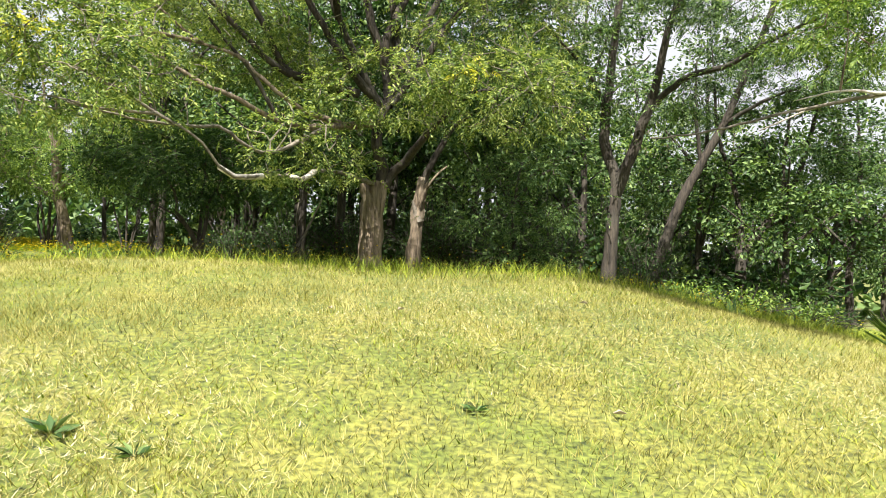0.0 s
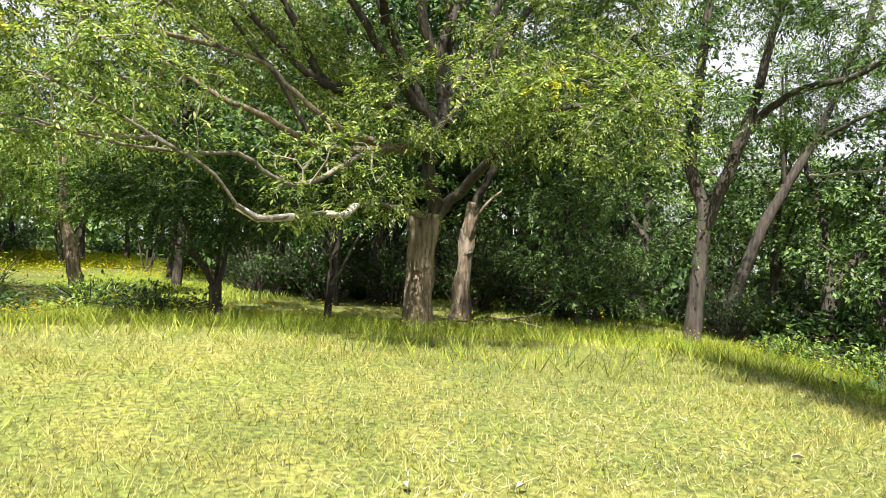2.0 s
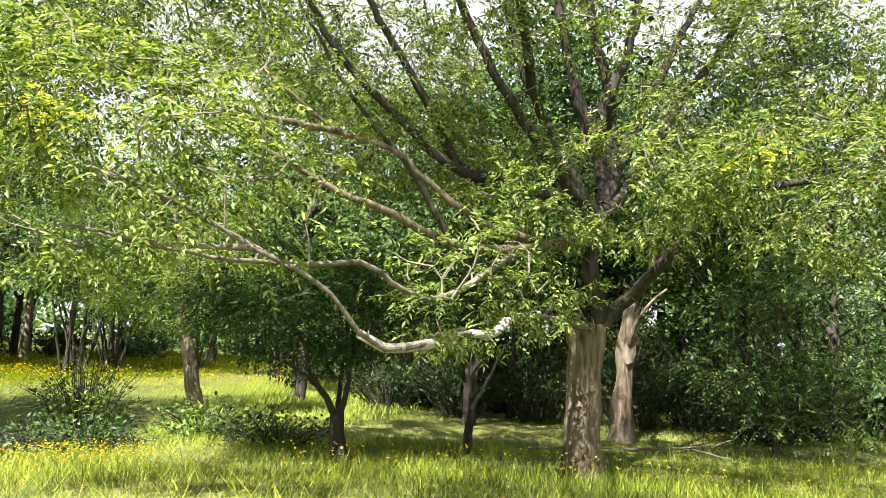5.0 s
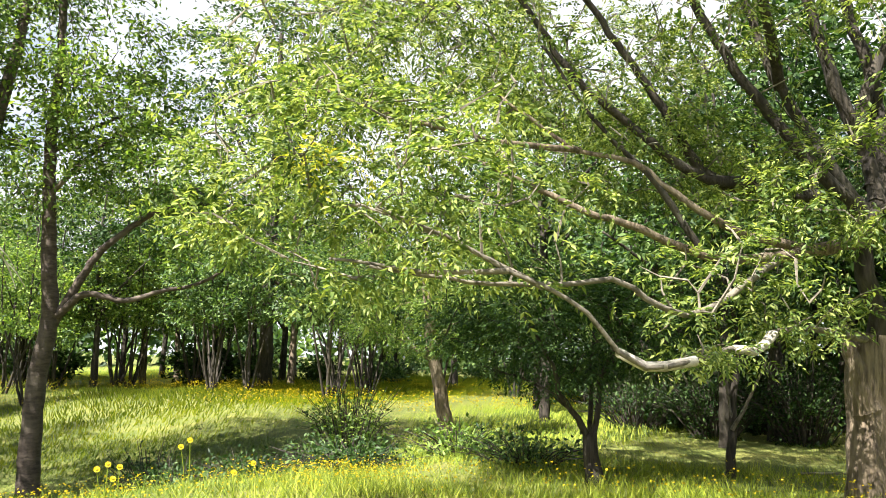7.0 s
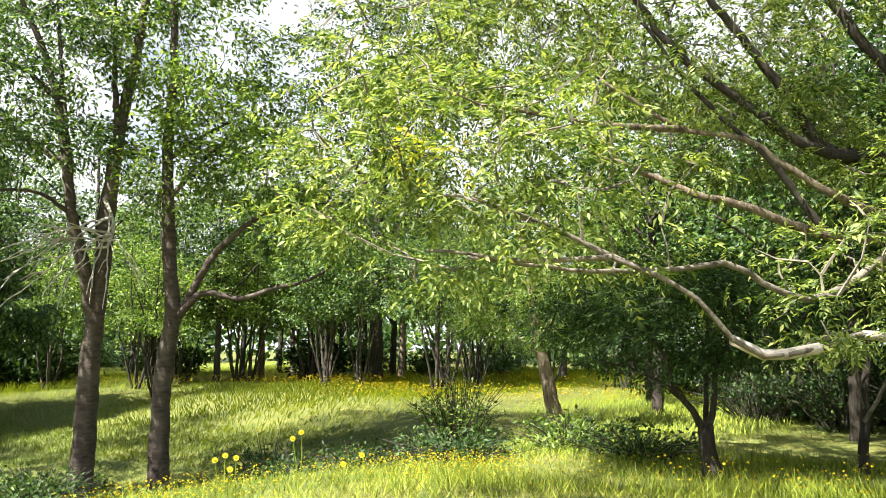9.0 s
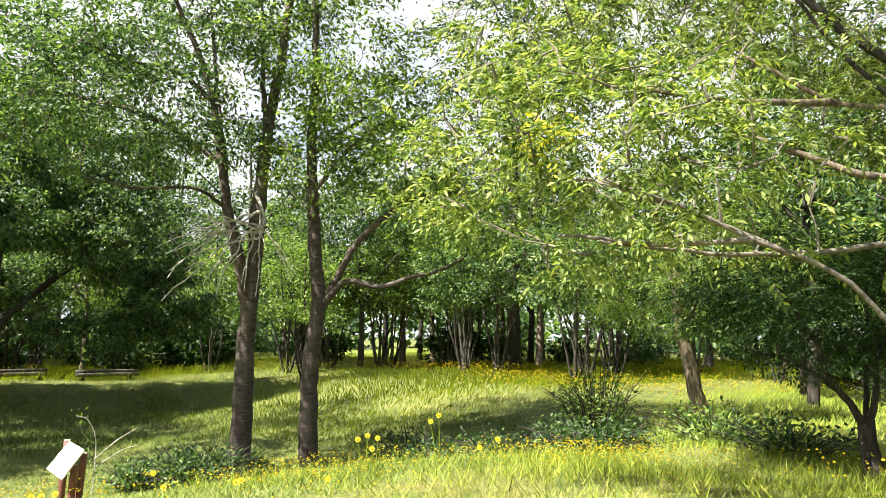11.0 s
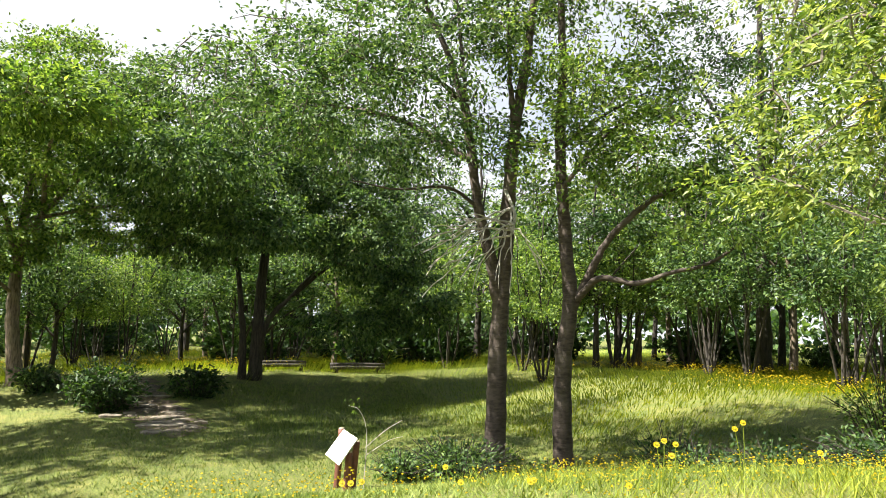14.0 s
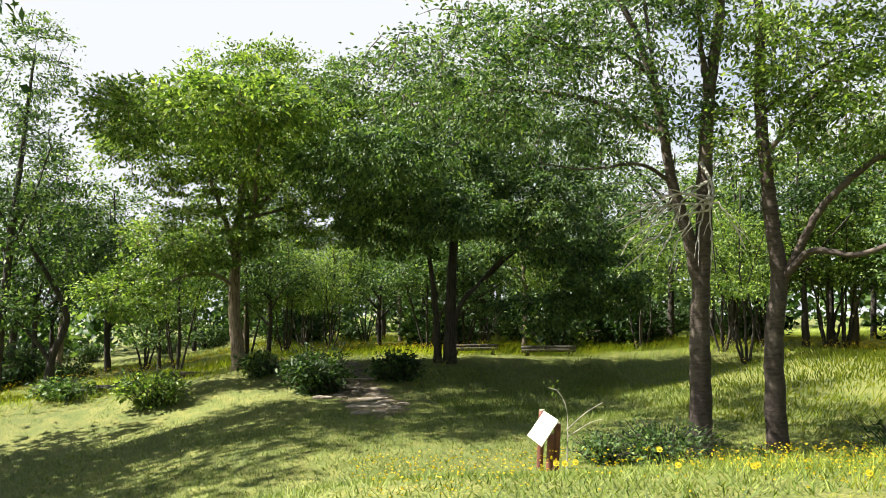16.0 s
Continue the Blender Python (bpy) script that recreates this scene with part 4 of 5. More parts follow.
# ---- woods all round ----
def wood_tree(i, kind_leaf, bark, tall, wide, low, per=29, big=0.165):
    rng = random.Random(300 + i)
    limbs = []
    for k in range(5):
        a, z = k * 2.4 + i, tall * rng.uniform(0.22, 0.6)
        reach = wide * rng.uniform(0.55, 0.95)
        limbs.append(([(0, 0, z), (math.cos(a) * reach * 0.4, math.sin(a) * reach * 0.4, z + 0.12 * tall), (math.cos(a) * reach, math.sin(a) * reach, z + 0.25 * tall)], 0.07, 0.02))
    blobs = [((0, 0, tall * 0.82), (wide * 0.75, wide * 0.75, tall * 0.2), 54)]
    for k in range(5):
        a = k * 1.26 + i * 0.7
        blobs.append(((math.cos(a) * wide * 0.55, math.sin(a) * wide * 0.55, tall * rng.uniform(low, 0.72)), (wide * 0.5, wide * 0.5, tall * 0.13), 29))
    return tree("woodland_tree", (0, 0, 0), "slim woodland tree with a leafy crown among others", [(0, 0, -0.4), (0.1, 0.05, tall * 0.3), (-0.1, 0.1, tall * 0.6), (0.05, 0, tall * 0.95)], limbs, blobs,
                bark, kind_leaf, 300 + i, "trees of the wood", (0.15, 0.03), per=per, spread=0.6, kind="simple", leaf_size=big, twig_sides=3, twig_seg=2, sides=7, twig_r=0.018)


# The last, densest one serves only for the unseen trees that shade the lawn.
protos = [wood_tree(0, LEAF_WOOD, BARK_DARK_SHADED, 9.5, 2.9, 0.36), wood_tree(1, LEAF_DEEP_SHADED, BARK_DARK_SHADED, 8.5, 2.6, 0.3), wood_tree(2, LEAF_FRESH, BARK, 8.0, 2.8, 0.4), wood_tree(3, LEAF_WOOD, BARK_DARK_SHADED, 7.0, 2.5, 0.25), wood_tree(4, LEAF_WOOD, BARK, 9.0, 3.0, 0.45, 44, 0.2)]
rng = random.Random(77)
spots = [(-1.0, 16.3), (-1.2, 14.6), (-1.2, 18.0)]
def wood_row(a0, a1, d0, d1, n, big=1.0, gap=2.2, kinds=(0, 1, 2, 3)):
    """Trees between two bearings (degrees to the left of straight ahead) and distances from the crest."""
    for _ in range(n * 12):
        if n <= 0:
            return
        a, d = radians(rng.uniform(a0, a1)), rng.uniform(d0, d1)
        x, y = -1.6 - math.sin(a) * d, 4.2 + math.cos(a) * d
        if any((x - p) ** 2 + (y - q) ** 2 < gap * gap for p, q in spots):
            continue
        spots.append((x, y))
        n -= 1
        s = big * rng.uniform(0.8, 1.2)
        ob = protos[rng.choice(kinds)]
        m = pose(x, y, height(x, y), 0, 0, rng.uniform(0, 360))
        if ob.get("used"):
            ob = copy_thing(ob, m)
        else:
            ob["used"] = 1
            ob.matrix_basis = m
        ob.scale = (s, s, s * rng.uniform(0.9, 1.15))


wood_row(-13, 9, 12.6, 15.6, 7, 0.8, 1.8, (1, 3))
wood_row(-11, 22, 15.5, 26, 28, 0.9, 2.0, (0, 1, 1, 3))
wood_row(-35, -11, 17, 30, 12, 0.85, 2.6, (0, 1, 3))
wood_row(-60, -30, 15, 30, 7, 0.8, 3.2)
wood_row(-26, 26, 29, 42, 14, 1.0, 3.0, (0, 1, 2))
wood_row(22, 60, 31, 44, 20, 1.1, 2.5)
wood_row(60, 112, 37, 54, 24, 1.2, 2.8)
wood_row(66, 108, 31, 37, 5, 0.8, 4.0, (0, 2, 3))
wood_row(112, 128, 24, 40, 4, 0.9, 4.0)
wood_row(140, 300, 25, 45, 7, 0.9, 5.0)
def coppice(i, leaf):
    """A clump of thin stems from one stool, leafy from chest height up."""
    rng = random.Random(700 + i)
    stems, blobs = [], []
    for k in range(4):
        a = k * 1.57 + rng.uniform(-0.6, 0.6)
        c, q, h = math.cos(a), math.sin(a), rng.uniform(3.6, 5.4)
        stems.append(([(c * 0.08, q * 0.08, -0.1), (c * 0.4, q * 0.4, 1.0), (c * 0.7 + rng.uniform(-.3, .3), q * 0.8, 2.4), (c * 1.3, q * 1.3, h)], 0.045, 0.012))
        blobs.append(((c * 1.0, q * 1.0, h * 0.85), (0.9, 0.9, 0.9), 26))
        blobs.append(((c * 1.1, q * 1.1, rng.uniform(1.8, 2.8)), (0.8, 0.8, 0.35), 14))
    return tree("coppiced_tree", (0, 0, 0), "clump of thin dark stems with light leafy sprays", [(0, 0, -0.2), (0.03, 0, 1.5), (0.1, 0.1, 3.0), (0.05, 0, 5.2)], stems, blobs, BARK_DARK_SHADED, leaf, 700 + i,
                "coppiced trees of the clearing edge", (0.055, 0.02), per=26, spread=0.45, kind="simple", leaf_size=0.12, twig_sides=3, twig_seg=2, sides=6)


clumps = [coppice(0, LEAF_WOOD), coppice(1, LEAF_FRESH)]
wide = random.Random(91)
for k in range(30):
    a = radians(wide.uniform(20, 62) if k < 16 else wide.uniform(62, 108))
    d = wide.uniform(25, 34) if k < 16 else wide.uniform(31, 40)
    x, y = -1.6 - math.sin(a) * d, 4.2 + math.cos(a) * d
    m = pose(x, y, height(x, y), 0, 0, wide.uniform(0, 360))
    ob = copy_thing(clumps[k % 2], m) if k > 1 else clumps[k]
    ob.matrix_basis = m
    f = wide.uniform(0.75, 1.25)
    ob.scale = (f, f, f * wide.uniform(0.9, 1.2))
# Two stretched trees added out of view to throw shade over the lower lawn.
for k, (x, y) in enumerate(((-22.6, -7.0), (-19.4, -8.2))):
    spots.append((x, y))
    m = pose(x, y, height(x, y), 0, 0, x * 40)
    ob = copy_thing(protos[4], m) if k else protos[4]
    ob.matrix_basis = m
    ob.scale = (1.4, 1.4, 2.1)
for p in protos:
    if "used" in p:
        del p["used"]

# ---- undergrowth ----
# The darkest shrubs also stand in for shade on the ground behind the crest.
for i, (x, y, sx, sy, sz, mat, n) in enumerate([
        (-12.9, 9.75, 1.1, 1.0, 0.85, LEAF_WOOD, 140), (-13.4, 9.0, 0.7, 0.6, 0.6, LEAF_WOOD, 70), (-11.8, 10.7, 0.8, 0.7, 0.5, LEAF_FRESH, 50), (-11.2, 12.6, 1.0, 0.9, 1.15, LEAF_DEEP_SHADED, 70), (-9.9, 13.2, 1.3, 0.9, 0.7, LEAF_DEEP_SHADED, 80),
        (-8.3, 13.5, 1.3, 0.9, 0.6, LEAF_WOOD, 80), (-6.6, 13.9, 1.2, 0.8, 0.55, LEAF_FRESH, 70), (-9.4, 15.2, 1.1, 0.9, 1.9, LEAF_FRESH, 90), (-24.4, 5.2, 1.5, 1.5, 2.0, LEAF_DEEP_SHADED, 120), (-25.6, 7.7, 1.2, 1.1, 1.2, LEAF_DEEP_SHADED, 70),
        (-26.0, 0.6, 1.3, 1.5, 1.5, LEAF_FRESH, 80), (-28.6, -2.4, 1.2, 1.4, 1.0, LEAF_WOOD, 60), (4.4, 13.0, 0.9, 0.8, 0.55, LEAF_FRESH, 80), (5.4, 13.2, 0.9, 0.8, 0.6, LEAF_FRESH, 80), (3.6, 13.6, 0.8, 0.7, 0.45, LEAF_FRESH, 60),
        (6.2, 14.4, 1.1, 1.0, 0.6, LEAF_DEEP_SHADED, 70), (-10.4, 12.4, 0.9, 0.8, 0.8, LEAF_WOOD, 60), (-9.2, 12.6, 1.0, 0.8, 0.55, LEAF_DEEP_SHADED, 70), (-7.6, 12.9, 1.1, 0.8, 0.5, LEAF_DEEP_SHADED, 70), (-13.9, 9.9, 0.6, 0.6, 0.55, LEAF_WOOD, 50), (-14.2, 11.2, 0.6, 0.6, 0.4, LEAF_FRESH, 40), (-5.4, 13.4, 1.1, 0.8, 0.5, LEAF_WOOD, 60), (-27.2, 3.6, 0.8, 0.9, 1.1, LEAF_WOOD, 50), (1.0, 16.6, 1.2, 1.0, 1.9, LEAF_WOOD, 100), (0.2, 18.2, 1.3, 1.0, 1.6, LEAF_DEEP_SHADED, 90), (2.0, 18.0, 1.4, 1.1, 2.2, LEAF_DEEP_SHADED, 110), (4.0, 17.6, 1.2, 1.0, 1.8, LEAF_DEEP_SHADED, 90),
        (-5.6, 19.4, 1.3, 1.0, 1.5, LEAF_DEEP_SHADED, 100), (-4.0, 18.6, 1.3, 1.0, 1.7, LEAF_DEEP_SHADED, 110), (-2.5, 18.2, 1.3, 1.0, 1.9, LEAF_DEEP_SHADED, 110), (-0.9, 18.0, 1.2, 1.0, 2.1, LEAF_DEEP_SHADED, 110), (-3.2, 20.2, 1.5, 1.1, 2.6, LEAF_DEEP_SHADED, 120)]):
    shrub("shrub", on(x, y), ("leafy green shrub in the rough grass", "dense shrub with shade put into its dark leaf colour")[mat is LEAF_DEEP_SHADED], (sx, sy, sz), 60 + i, mat, n, 22, 0.075 if y < 20 and x > -16 else 0.15, "undergrowth")
under = [shrub("thicket_bush", (0, 0, 0), "shaded thicket bush under the trees", (1.5, 1.5, 1.9), 90 + k, (LEAF_DEEP_SHADED, LEAF_WOOD, LEAF_DEEP_SHADED)[k], 64, 19, 0.18, "thicket under the trees") for k in range(3)]
rng = random.Random(78)
for k in range(80):
    if k < 8:
        a, d = radians(rng.uniform(60, 82)), rng.uniform(33, 40)
    elif k < 42:
        a, d = radians(rng.uniform(-33, 20)), rng.uniform(16.5, 27)
    elif k < 52:
        a, d = radians(rng.uniform(20, 60)), rng.uniform(32, 46)
    else:
        a, d = radians(rng.uniform(60, 114)), rng.uniform(36, 56)
    x, y = -1.6 - math.sin(a) * d, 4.2 + math.cos(a) * d
    m = pose(x, y, height(x, y) - 0.05, 0, 0, rng.uniform(0, 360))
    s = rng.uniform(0.7, 1.4) * (1.3 if d > 30 else 1.0)
    if k < 3:
        ob = under[k]
        ob.matrix_basis = m
    else:
        ob = copy_thing(under[k % 3], m)
    ob.scale = (s, s, s * rng.uniform(0.8, 1.3))

# ---- the far edge of the wood ----
rs = np.random.RandomState(31)
n = 46000
a = np.radians(rs.uniform(-65, 135, n))
d = rs.uniform(58, 76, n)
x, y = -1.6 - np.sin(a) * d, 4.2 + np.cos(a) * d
top = 6.5 + 2.4 * np.sin(a * 23) + 1.6 * np.sin(a * 57 + 1) + 1.0 * np.sin(a * 131)
P = np.column_stack([x, y, heights(x, y) + top * rs.uniform(0, 1, n) ** 0.8])
L = rs.uniform(0.5, 1.0, n)
lv, lt = leaves(P, rs.normal(0, 1, (n, 3)), L, L * 0.7, rs)
tagged(new("distant_wood", tri_mesh("distant_wood", lv, lt, LEAF_WOOD)), "leafy edge of the far wood", "woods", kind="stuff")

# ---- the sign ----
SIGN = on(-13.0, 7.95, -0.03)
sign = thing("trail_sign", SIGN, "tilted white board on short red-brown log posts", "sign")
def post(foot, top, r):
    V, F = [], []
    run = flow([foot, Vector(foot).lerp(Vector(top), 0.5), top], 0.1)
    tube(V, F, run, r, r * 0.96, 12, 1.0, 0.05)
    p = child("post", mesh_of("post", V, F, POST, True), sign)
    bm = bmesh.new()
    bmesh.ops.create_cone(bm, cap_ends=True, segments=12, radius1=r * 0.93, radius2=r * 0.8, depth=0.012, matrix=Matrix.Translation(Vector(top) + Vector((0, 0, 0.007))))
    q = bm_part("post_top", bm, CUT, sign, "pale cut post end")
z0 = SIGN[2]
post((-13.22, 7.88, z0), (-13.20, 7.92, 0.86), 0.05)
post((-12.93, 8.02, z0), (-12.91, 8.06, 0.70), 0.05)
post((-12.87, 7.90, z0), (-12.86, 7.93, 0.56), 0.05)
c = [Vector(p) for p in ((-13.08, 7.93, 0.83), (-12.82, 8.05, 0.73), (-12.72, 7.75, 0.38), (-12.98, 7.63, 0.50))]
nrm = (c[1] - c[0]).cross(c[3] - c[0]).normalized()
if nrm.x < 0:
    nrm = -nrm
V = [p + nrm * 0.03 for p in c] + [p + nrm * 0.055 for p in c]
child("board", mesh_of("board", V, [(3, 2, 1, 0), (4, 5, 6, 7), (0, 1, 5, 4), (1, 2, 6, 5), (2, 3, 7, 6), (3, 0, 4, 7)], BOARD), sign, "sun-bleached white board")
for k in range(5):
    f0, f1 = 0.2 + 0.13 * k, 0.24 + 0.13 * k
    lo, hi = 0.12, (0.88, 0.8, 0.86, 0.6, 0.75)[k]
    q = [c[0].lerp(c[3], f).lerp(c[1].lerp(c[2], f), g) + nrm * 0.0565 for f, g in ((f0, lo), (f0, hi), (f1, hi), (f1, lo))]
    child("text_line", mesh_of("text_line", q, [(0, 1, 2, 3)], INK), sign, "faint unreadable line of print")
V, F = [], []
for run, r in ((((-12.98, 8.22, 0.0), (-12.97, 8.23, 0.85), (-13.02, 8.09, 1.18), (-13.07, 7.97, 1.21)), 0.012), (((-12.97, 8.22, 0.6), (-12.9, 8.5, 0.85), (-12.85, 8.75, 1.0)), 0.01), (((-12.96, 8.24, 0.5), (-12.95, 8.6, 0.7), (-12.9, 8.8, 0.75)), 0.008)):
    tube(V, F, flow(run, 0.08), r, 0.004, 5)
twig = thing("dry_branch", (-12.98, 8.22, height(-12.98, 8.22)), "upright bare dry branch with a few grey leaves", "branch")
child("stem", mesh_of("stem", V, F, PALE), twig)
rs = np.random.RandomState(4)
P = np.array([(-13.05, 8.02, 1.2)]) + rs.normal(0, 0.06, (14, 3))
for k in range(14):
    lv, lt = leaves(P[k:k + 1], rs.normal(size=(1, 3)), 0.06, 0.03, rs)
    child("withered_leaf", tri_mesh("withered_leaf", lv, lt, LEAF_FRESH), twig)

# ---- logs, bench and stepping stones by the lower lawn ----
def log_bench(place, length, turn, label):
    root = thing("log_bench", place, label, "bench", "log benches by the lawn")
    d = Vector((math.cos(turn), math.sin(turn), 0))
    for k, dz in enumerate((0.2, 0.31)):
        V, F = [], []
        a = Vector(place) + Vector((0, 0, dz)) - d * length / 2 + Vector((-0.12 * k, 0.04 * k, 0))
        tube(V, F, flow([a, a + d * length * 0.5 + Vector((0, 0, 0.01)), a + d * length], 0.3), 0.07, 0.065, 10, 1, 0.08)
        F.append(tuple(range(9, -1, -1)))
        child("rail", mesh_of("rail", V, F, LOG, True), root)
    for s in (-0.4, 0.4):
        V, F = [], []
        a = Vector(place) + d * length * s
        tube(V, F, flow([a - Vector((0, 0, 0.05)), a + Vector((0, 0, 0.15))], 0.1), 0.09, 0.085, 10, 1, 0.06)
        child("leg", mesh_of("leg", V, F, LOG, True), root)
log_bench(on(-30.0, 11.4), 1.9, 1.75, "weathered log bench in the tall grass")
log_bench(on(-29.6, 14.2), 2.2, 1.62, "weathered log bench in the tall grass")
rng = random.Random(9)
for k, (x, y) in enumerate([(-30.4, -0.6), (-30.0, 0.4), (-29.7, 1.3), (-30.6, -1.7)]):
    place = on(x, y, 0.09)
    root = thing("edging_log", place, "grey fallen log along the lawn edge", "log", "edging logs")
    V, F = [], []
    d = Vector((0.25, 0.97, 0.03 * (k % 2)))
    tube(V, F, flow([Vector(place) - d * 0.7, Vector(place) + Vector((0, 0, 0.02)), Vector(place) + d * 0.7], 0.2), 0.10, 0.085, 10, 1, 0.15)
    F.append(tuple(range(9, -1, -1)))
    child("log", mesh_of("log", V, F, LOG, True), root)
for k in range(34):
    f = k / 34
    x, y = -19.8 - 7.4 * f + rng.gauss(0, 0.25), 6.3 + 0.25 * math.sin(f * 5) + rng.gauss(0, 0.4)
    z = height(x, y)
    r = rng.uniform(0.14, 0.3)
    n = rng.randrange(6, 9)
    ring = [(x + math.cos(6.283 * q / n) * r * rng.uniform(0.8, 1.15), y + math.sin(6.283 * q / n) * r * 1.2 * rng.uniform(0.8, 1.15)) for q in range(n)]
    h = rng.uniform(0.03, 0.07)
    V = [(a, b, z - 0.05) for a, b in ring] + [(a, b, z + h * 0.7) for a, b in ring] + [(x + (a - x) * 0.8, y + (b - y) * 0.8, z + h) for a, b in ring]
    F = [(q, (q + 1) % n, n + (q + 1) % n, n + q) for q in range(n)] + [(n + q, n + (q + 1) % n, 2 * n + (q + 1) % n, 2 * n + q) for q in range(n)] + [tuple(range(2 * n, 3 * n))]
    root = new("step_stone", mesh_of("step_stone", V, F, STONE))
    tagged(root, "flat worn stone set in the trodden path", "stone", "stones of the path")

V, F = [], []
for k in range(41):
    f = k / 40
    x, y = -18.9 - 9.2 * f, 6.3 + 0.25 * math.sin(f * 5)
    w = 0.75 * min(1.0, 4 * f + 0.15) * (1 + 0.25 * math.sin(k * 1.7) + 0.15 * math.sin(k * 3.1))
    for q in range(5):
        yy = y + w * (q / 2 - 1) + 0.12 * math.sin(k * 2.3 + q)
        V.append((x, yy, height(x, yy) + 0.012))
    if k:
        F += [((k - 1) * 5 + q, (k - 1) * 5 + q + 1, k * 5 + q + 1, k * 5 + q) for q in range(4)]
tagged(new("path", mesh_of("path", V, F, EARTH, True)), "trodden brown earth path up the bank", "path", kind="structure")

# ---- a fallen branch behind the crest tree ----
fallen = thing("fallen_branch", on(-0.6, 14.6, 0.05), "pale fallen branch on the leaf litter", "branch")
V, F = [], []
z = height(-0.6, 14.6)
for run, r in ((((-1.1, 14.7, z + 0.04), (-0.5, 14.6, z + 0.10), (0.1, 14.5, z + 0.22), (0.45, 14.4, z + 0.5)), 0.022), (((-0.3, 14.6, z + 0.12), (0.0, 14.3, z + 0.08), (0.25, 14.1, z + 0.03)), 0.014), (((-2.3, 14.3, z + 0.03), (-1.6, 14.5, z + 0.06), (-1.0, 14.7, z + 0.05)), 0.016)):
    tube(V, F, flow(run, 0.1, 0.01, rng), r, 0.006, 6)
child("stem", mesh_of("stem", V, F, PALE_GREY, True), fallen)

# ---- grass ----
xy, z = scatter(1, 900000, -6.5, 6.5, 1.8, 10.5, lambda x, y, rs: (rs.uniform(size=len(x)) < np.clip(1.3 - y / 9, 0.22, 1) * (0.3 + 0.7 * lump(x, y, 2.3) * lump(x, y, 9.0, 0.7) * 1.6)) & (np.abs(x) < 1.0 + 0.66 * y))
blades("lawn_grass", "short sunlit yellow-green grass of the slope", xy, z, (0.012, 0.065), 0.0046, LAWN, 1, 0.9)
xy, z = scatter(11, 150000, -5.0, 5.0, 1.8, 8.5, lambda x, y, rs: rs.uniform(size=len(x)) < np.clip(lump(x, y, 1.3, 2.2) * 1.5 - 0.45, 0, 1) * np.clip(1.35 - y / 6, 0.1, 1))
blades("straw_litter", "pale dry straw lying in patches on the slope", xy, z + 0.012, (0.006, 0.022), 0.0045, STRAW, 11, 2.6)
xy, z = scatter(8, 70000, -6.5, 6.5, 1.8, 10.5, lambda x, y, rs: rs.uniform(size=len(x)) < lump(x, y, 1.7, 1.0) ** 2)
blades("clover_patch", "low broad green weeds among the grass", xy, z, (0.012, 0.045), 0.011, MEADOW, 8, 1.4)
xy, z = scatter(2, 90000, -10.5, 7, 7.6, 14.5, lambda x, y, rs: (rs.uniform(size=len(x)) < 0.2 + 0.8 * lump(x, y, 1.6)) & (rs.uniform(size=len(x)) < 0.25 + 0.75 * np.clip((y - 7.6) / 2.5, 0, 1)))
blades("crest_grass", "taller seeding grass along the crest", xy, z, (0.04, 0.22), 0.008, MEADOW, 2, 0.8)
xy, z = scatter(3, 420000, -27, -6.5, -6, 16, lambda x, y, rs: rs.uniform(size=len(x)) < np.clip(1.25 + (x + 8) / 16, 0.25, 1) * (0.45 + 0.55 * lump(x, y, 1.9, 0.3)))
blades("lower_lawn_grass", "mown grass of the lower lawn", xy, z, (0.02, 0.09), 0.014, MOWN, 3, 1.0)
xy, z = scatter(9, 20000, -27, -17.5, 8.2, 15, lambda x, y, rs: rs.uniform(size=len(x)) < 0.15 + 0.85 * lump(x, y, 1.2, 0.6))
blades("shaded_rough_grass", "rough green grass under the drooping tree", xy, z, (0.05, 0.16), 0.02, MOWN, 9, 0.8)
xy, z = scatter(4, 90000, -46, -5, 13, 44)
blades("meadow_grass", "tall meadow grass in the clearing", xy, z, (0.1, 0.42), 0.028, MEADOW, 4, 0.6)
xy, z = scatter(6, 36000, -52, -27, -14, 22)
blades("bank_grass", "tall grass on the bank beyond the lawn", xy, z, (0.1, 0.45), 0.032, MEADOW, 6, 0.6)
xy, z = scatter(7, 24000, -9, 12, 14, 26)
blades("wood_floor_grass", "sparse grass under the trees", xy, z, (0.05, 0.22), 0.016, MEADOW, 7, 0.7)


def blooms(name, label, xy, z, lo, hi, size, seed):
    """Small open flowers on hidden stalks, too many to count."""
    rs = np.random.RandomState(seed)
    n = len(xy)
    c = np.column_stack([xy, z + rs.uniform(lo, hi, n)])
    V, T = [], []
    for k in range(3):
        a = rs.uniform(0, 6.28, n)
        d = np.column_stack([np.cos(a), np.sin(a), rs.uniform(0.1, 0.6, n)])
        lv, lt = leaves(c - d * size * 0.5, d, size, size * 0.7, rs)
        T.append(lt + sum(len(v) for v in V))
        V.append(lv)
    return tagged(new(name, tri_mesh(name, np.concatenate(V), np.concatenate(T), PETAL)), label, "flowers", kind="stuff")


xy, z = scatter(21, 3000, -9.5, 6, 8.6, 13, lambda x, y, rs: rs.uniform(size=len(x)) < lump(x, y, 1.1, 2.0) ** 2)
blooms("crest_flower", "scattered small yellow flowers in the crest grass", xy, z, 0.12, 0.3, 0.022, 21)
xy, z = scatter(22, 16000, -34, -6, 18, 34, lambda x, y, rs: rs.uniform(size=len(x)) < lump(x, y, 0.5, 0.6) ** 2)
blooms("meadow_flower", "sheet of yellow flowers across the clearing", xy, z, 0.2, 0.42, 0.045, 22)
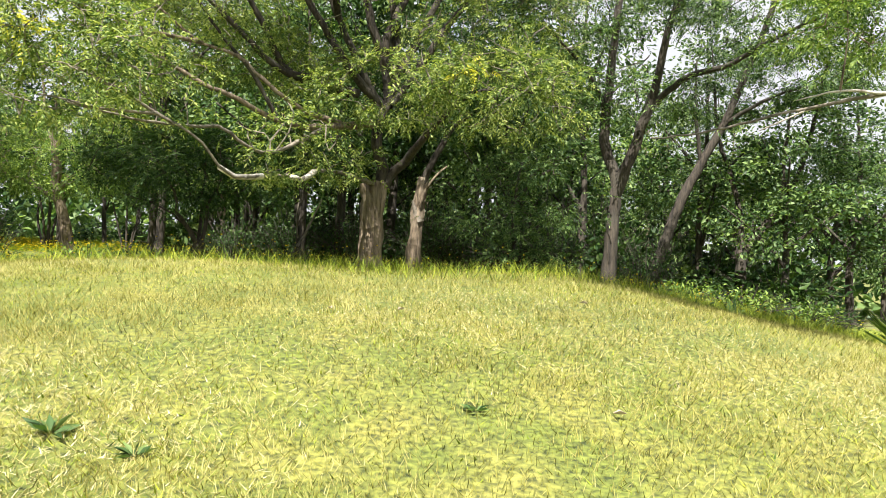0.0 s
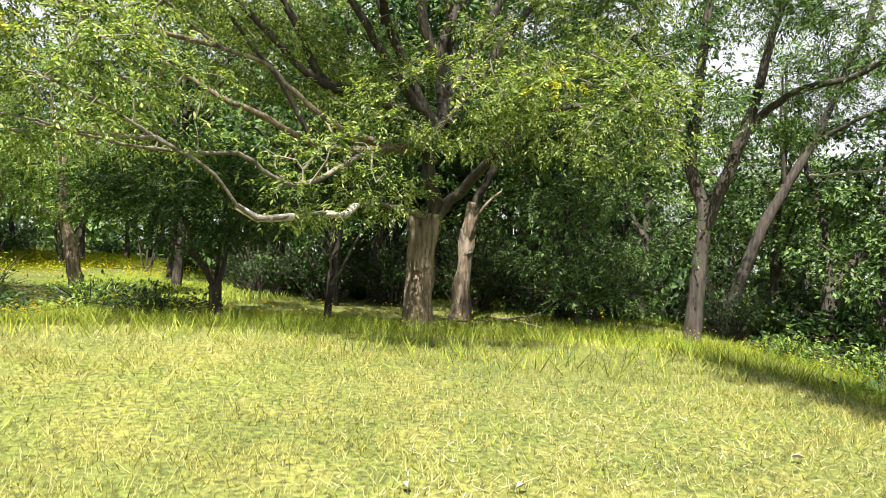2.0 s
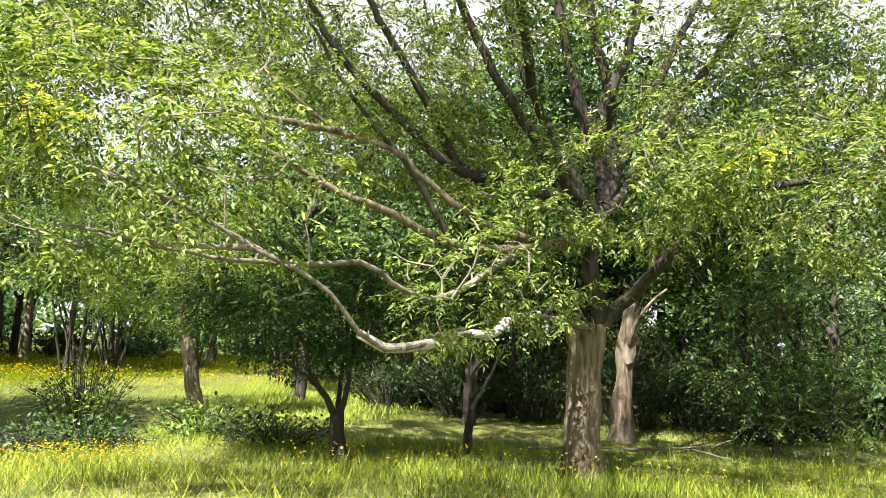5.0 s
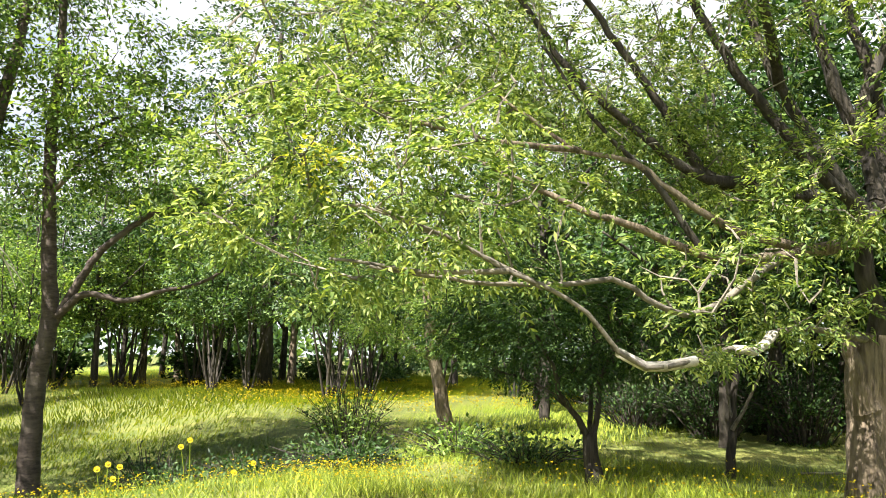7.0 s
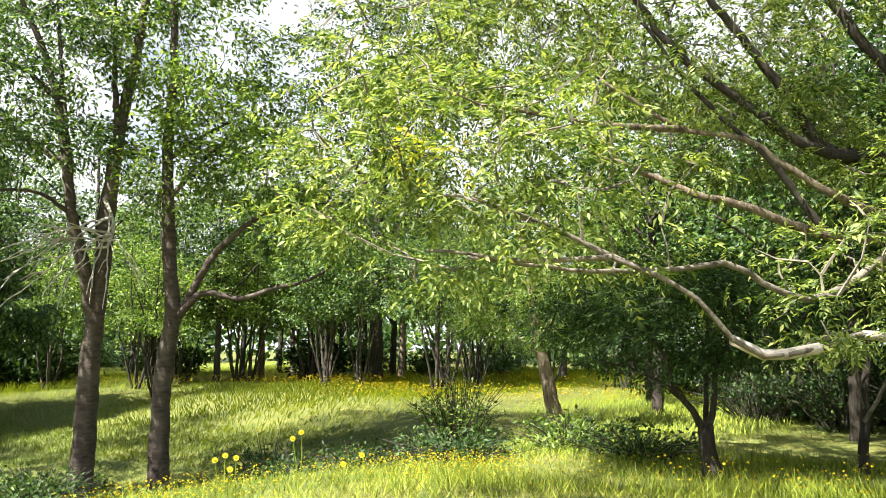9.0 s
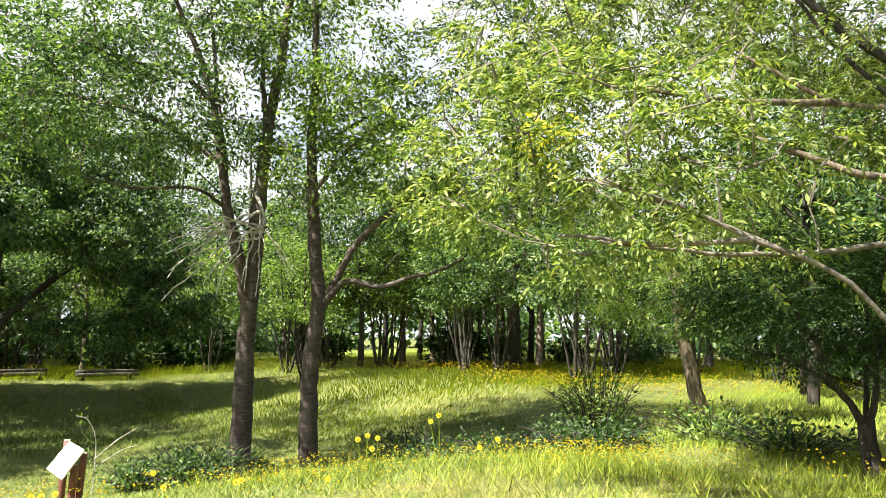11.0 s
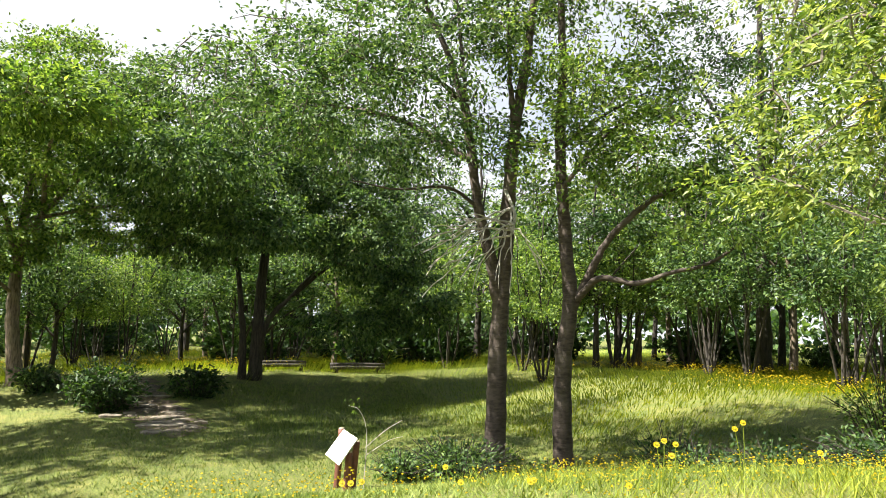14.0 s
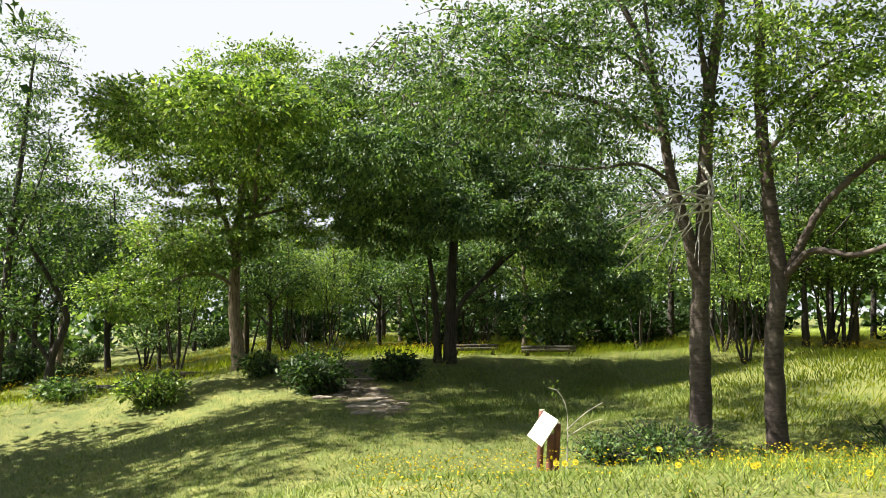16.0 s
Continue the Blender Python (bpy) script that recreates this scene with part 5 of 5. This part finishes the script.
xy, z = scatter(23, 9000, -46, -29, -12, 18, lambda x, y, rs: rs.uniform(size=len(x)) < lump(x, y, 0.5, 1.6) ** 2)
blooms("bank_flower", "yellow flowers on the bank", xy, z, 0.25, 0.45, 0.05, 23)
xy, z = scatter(24, 6500, -9.6, -5.0, 4.5, 12.5, lambda x, y, rs: (np.abs(x + 7.4 - 0.25 * (y - 7)) < 1.1) & (rs.uniform(size=len(x)) < lump(x, y, 1.5, 0.4) ** 1.5))
blooms("lip_flower", "low yellow flowers along the lip of the mound", xy, z, 0.06, 0.24, 0.022, 24)


# ---- single tall yellow flowers on the lip of the mound ----
def tall_flower(head, seed):
    rng = random.Random(seed)
    foot = Vector((head[0] + rng.gauss(0, 0.04), head[1] + rng.gauss(0, 0.04), height(head[0], head[1]) - 0.01))
    root = thing("yellow_flower", tuple(foot), "bright yellow daisy-like flower on a thin stalk", "flower", "yellow flowers of the lip")
    V, F = [], []
    top = Vector((head[0], head[1], max(head[2], foot.z + 0.15)))
    tube(V, F, flow([foot, foot.lerp(top, 0.5) + Vector((0.02, 0.01, 0)), top], 0.08), 0.004, 0.003, 5)
    child("stalk", mesh_of("stalk", V, F, MEADOW), root)
    face = Vector((0.75, -0.45, 0.5)).normalized()
    u1 = face.orthogonal().normalized()
    u2 = face.cross(u1)
    V, F = [], []
    for k in range(8):
        a = 2 * math.pi * k / 8
        d, e = u1 * math.cos(a) + u2 * math.sin(a), u2 * math.cos(a) - u1 * math.sin(a)
        b = len(V)
        V += [top + d * 0.006, top + d * 0.02 + e * 0.009 + face * 0.004, top + d * 0.025, top + d * 0.02 - e * 0.009 + face * 0.004]
        F += [(b, b + 1, b + 2), (b, b + 2, b + 3)]
    child("petal_ring", mesh_of("petal_ring", V, F, PETAL), root)
    bm = bmesh.new()
    bmesh.ops.create_icosphere(bm, subdivisions=1, radius=0.009, matrix=Matrix.Translation(top + face * 0.004))
    bm_part("disc", bm, PETAL, root)


for k, h in enumerate([(-6.64, 8.24, 1.54), (-6.58, 8.3, 1.52), (-6.46, 8.15, 1.46), (-6.36, 8.69, 1.65), (-6.39, 8.81, 1.69), (-5.8, 8.92, 1.54), (-5.77, 8.68, 1.5), (-7.14, 6.74, 1.21), (-7.03, 7.31, 1.21), (-7.43, 5.92, 1.18),
                       (-7.41, 5.98, 1.2), (-7.65, 6.87, 1.25), (-6.96, 7.23, 1.21), (-6.37, 7.67, 1.21), (-6.49, 8.03, 1.54), (-7.5, 6.1, 1.16)]):
    tall_flower(h, 500 + k)


# ---- rosettes, a tuft of broad grass and pale litter on the slope ----
def rosette(place, size, seed, label):
    rs = np.random.RandomState(seed)
    root = thing("weed_rosette", place, label, "weed", "weeds on the slope")
    n = 14
    a = rs.uniform(0, 6.28, n)
    D = np.column_stack([np.cos(a), np.sin(a), rs.uniform(0.15, 0.9, n)])
    lv, lt = leaves(np.repeat([place], n, 0) + D * 0.01, D, size * rs.uniform(0.7, 1.2, n), size * 0.3, rs)
    child("leaf_rosette", tri_mesh("leaf_rosette", lv, lt, LEAF_WOOD), root)
rosette(on(-1.77, 3.48, 0.01), 0.10, 1, "broad-leaved dark green weed flat on the turf")
rosette(on(-1.41, 3.36, 0.01), 0.07, 2, "small dark green weed flat on the turf")
rosette(on(-0.2, 4.0, 0.01), 0.06, 3, "small dark green weed flat on the turf")
rosette(on(2.7, 10.0, 0.01), 0.25, 4, "leafy green weed at the edge of the shade")
rosette(on(3.3, 10.6, 0.01), 0.28, 5, "leafy green weed at the edge of the shade")
tuft_at = on(3.75, 7.2)
rs = np.random.RandomState(8)
n = 160
a = rs.uniform(0, 6.28, n)
P = np.array(tuft_at) + np.column_stack([np.cos(a), np.sin(a), np.zeros(n)]) * rs.uniform(0, 0.22, n)[:, None]
D = np.column_stack([np.cos(a) * 0.8, np.sin(a) * 0.8, rs.uniform(0.5, 1.6, n)])
lv, lt = leaves(P, D, rs.uniform(0.3, 0.55, n), 0.011, rs)
tuft = thing("grass_tuft", tuft_at, "tall arching tuft of pale green grass", "grass tuft")
child("blade_cluster", tri_mesh("blade_cluster", lv, lt, LEAF_FRESH), tuft)
for k, (x, y) in enumerate([(0.43, 4.02), (-1.06, 5.4), (-0.63, 5.47), (0.6, 6.0)]):
    place = on(x, y, 0.035)
    root = thing("dry_leaf", place, "pale dry curled leaf lying on the grass", "leaf", "dry leaves on the slope")
    d = Vector((math.cos(k * 2), math.sin(k * 2), 0)) * 0.032
    e = Vector((-d.y, d.x, 0)) * 0.5
    o = Vector(place)
    child("leaf_blade", mesh_of("leaf_blade", [o - d, o + e + Vector((0, 0, 0.015)), o + d, o - e + Vector((0, 0, 0.015)), o + d * 0.4 - Vector((0, 0, 0.004))], [(0, 4, 1), (1, 4, 2), (2, 4, 3), (3, 4, 0)], CUT), root)
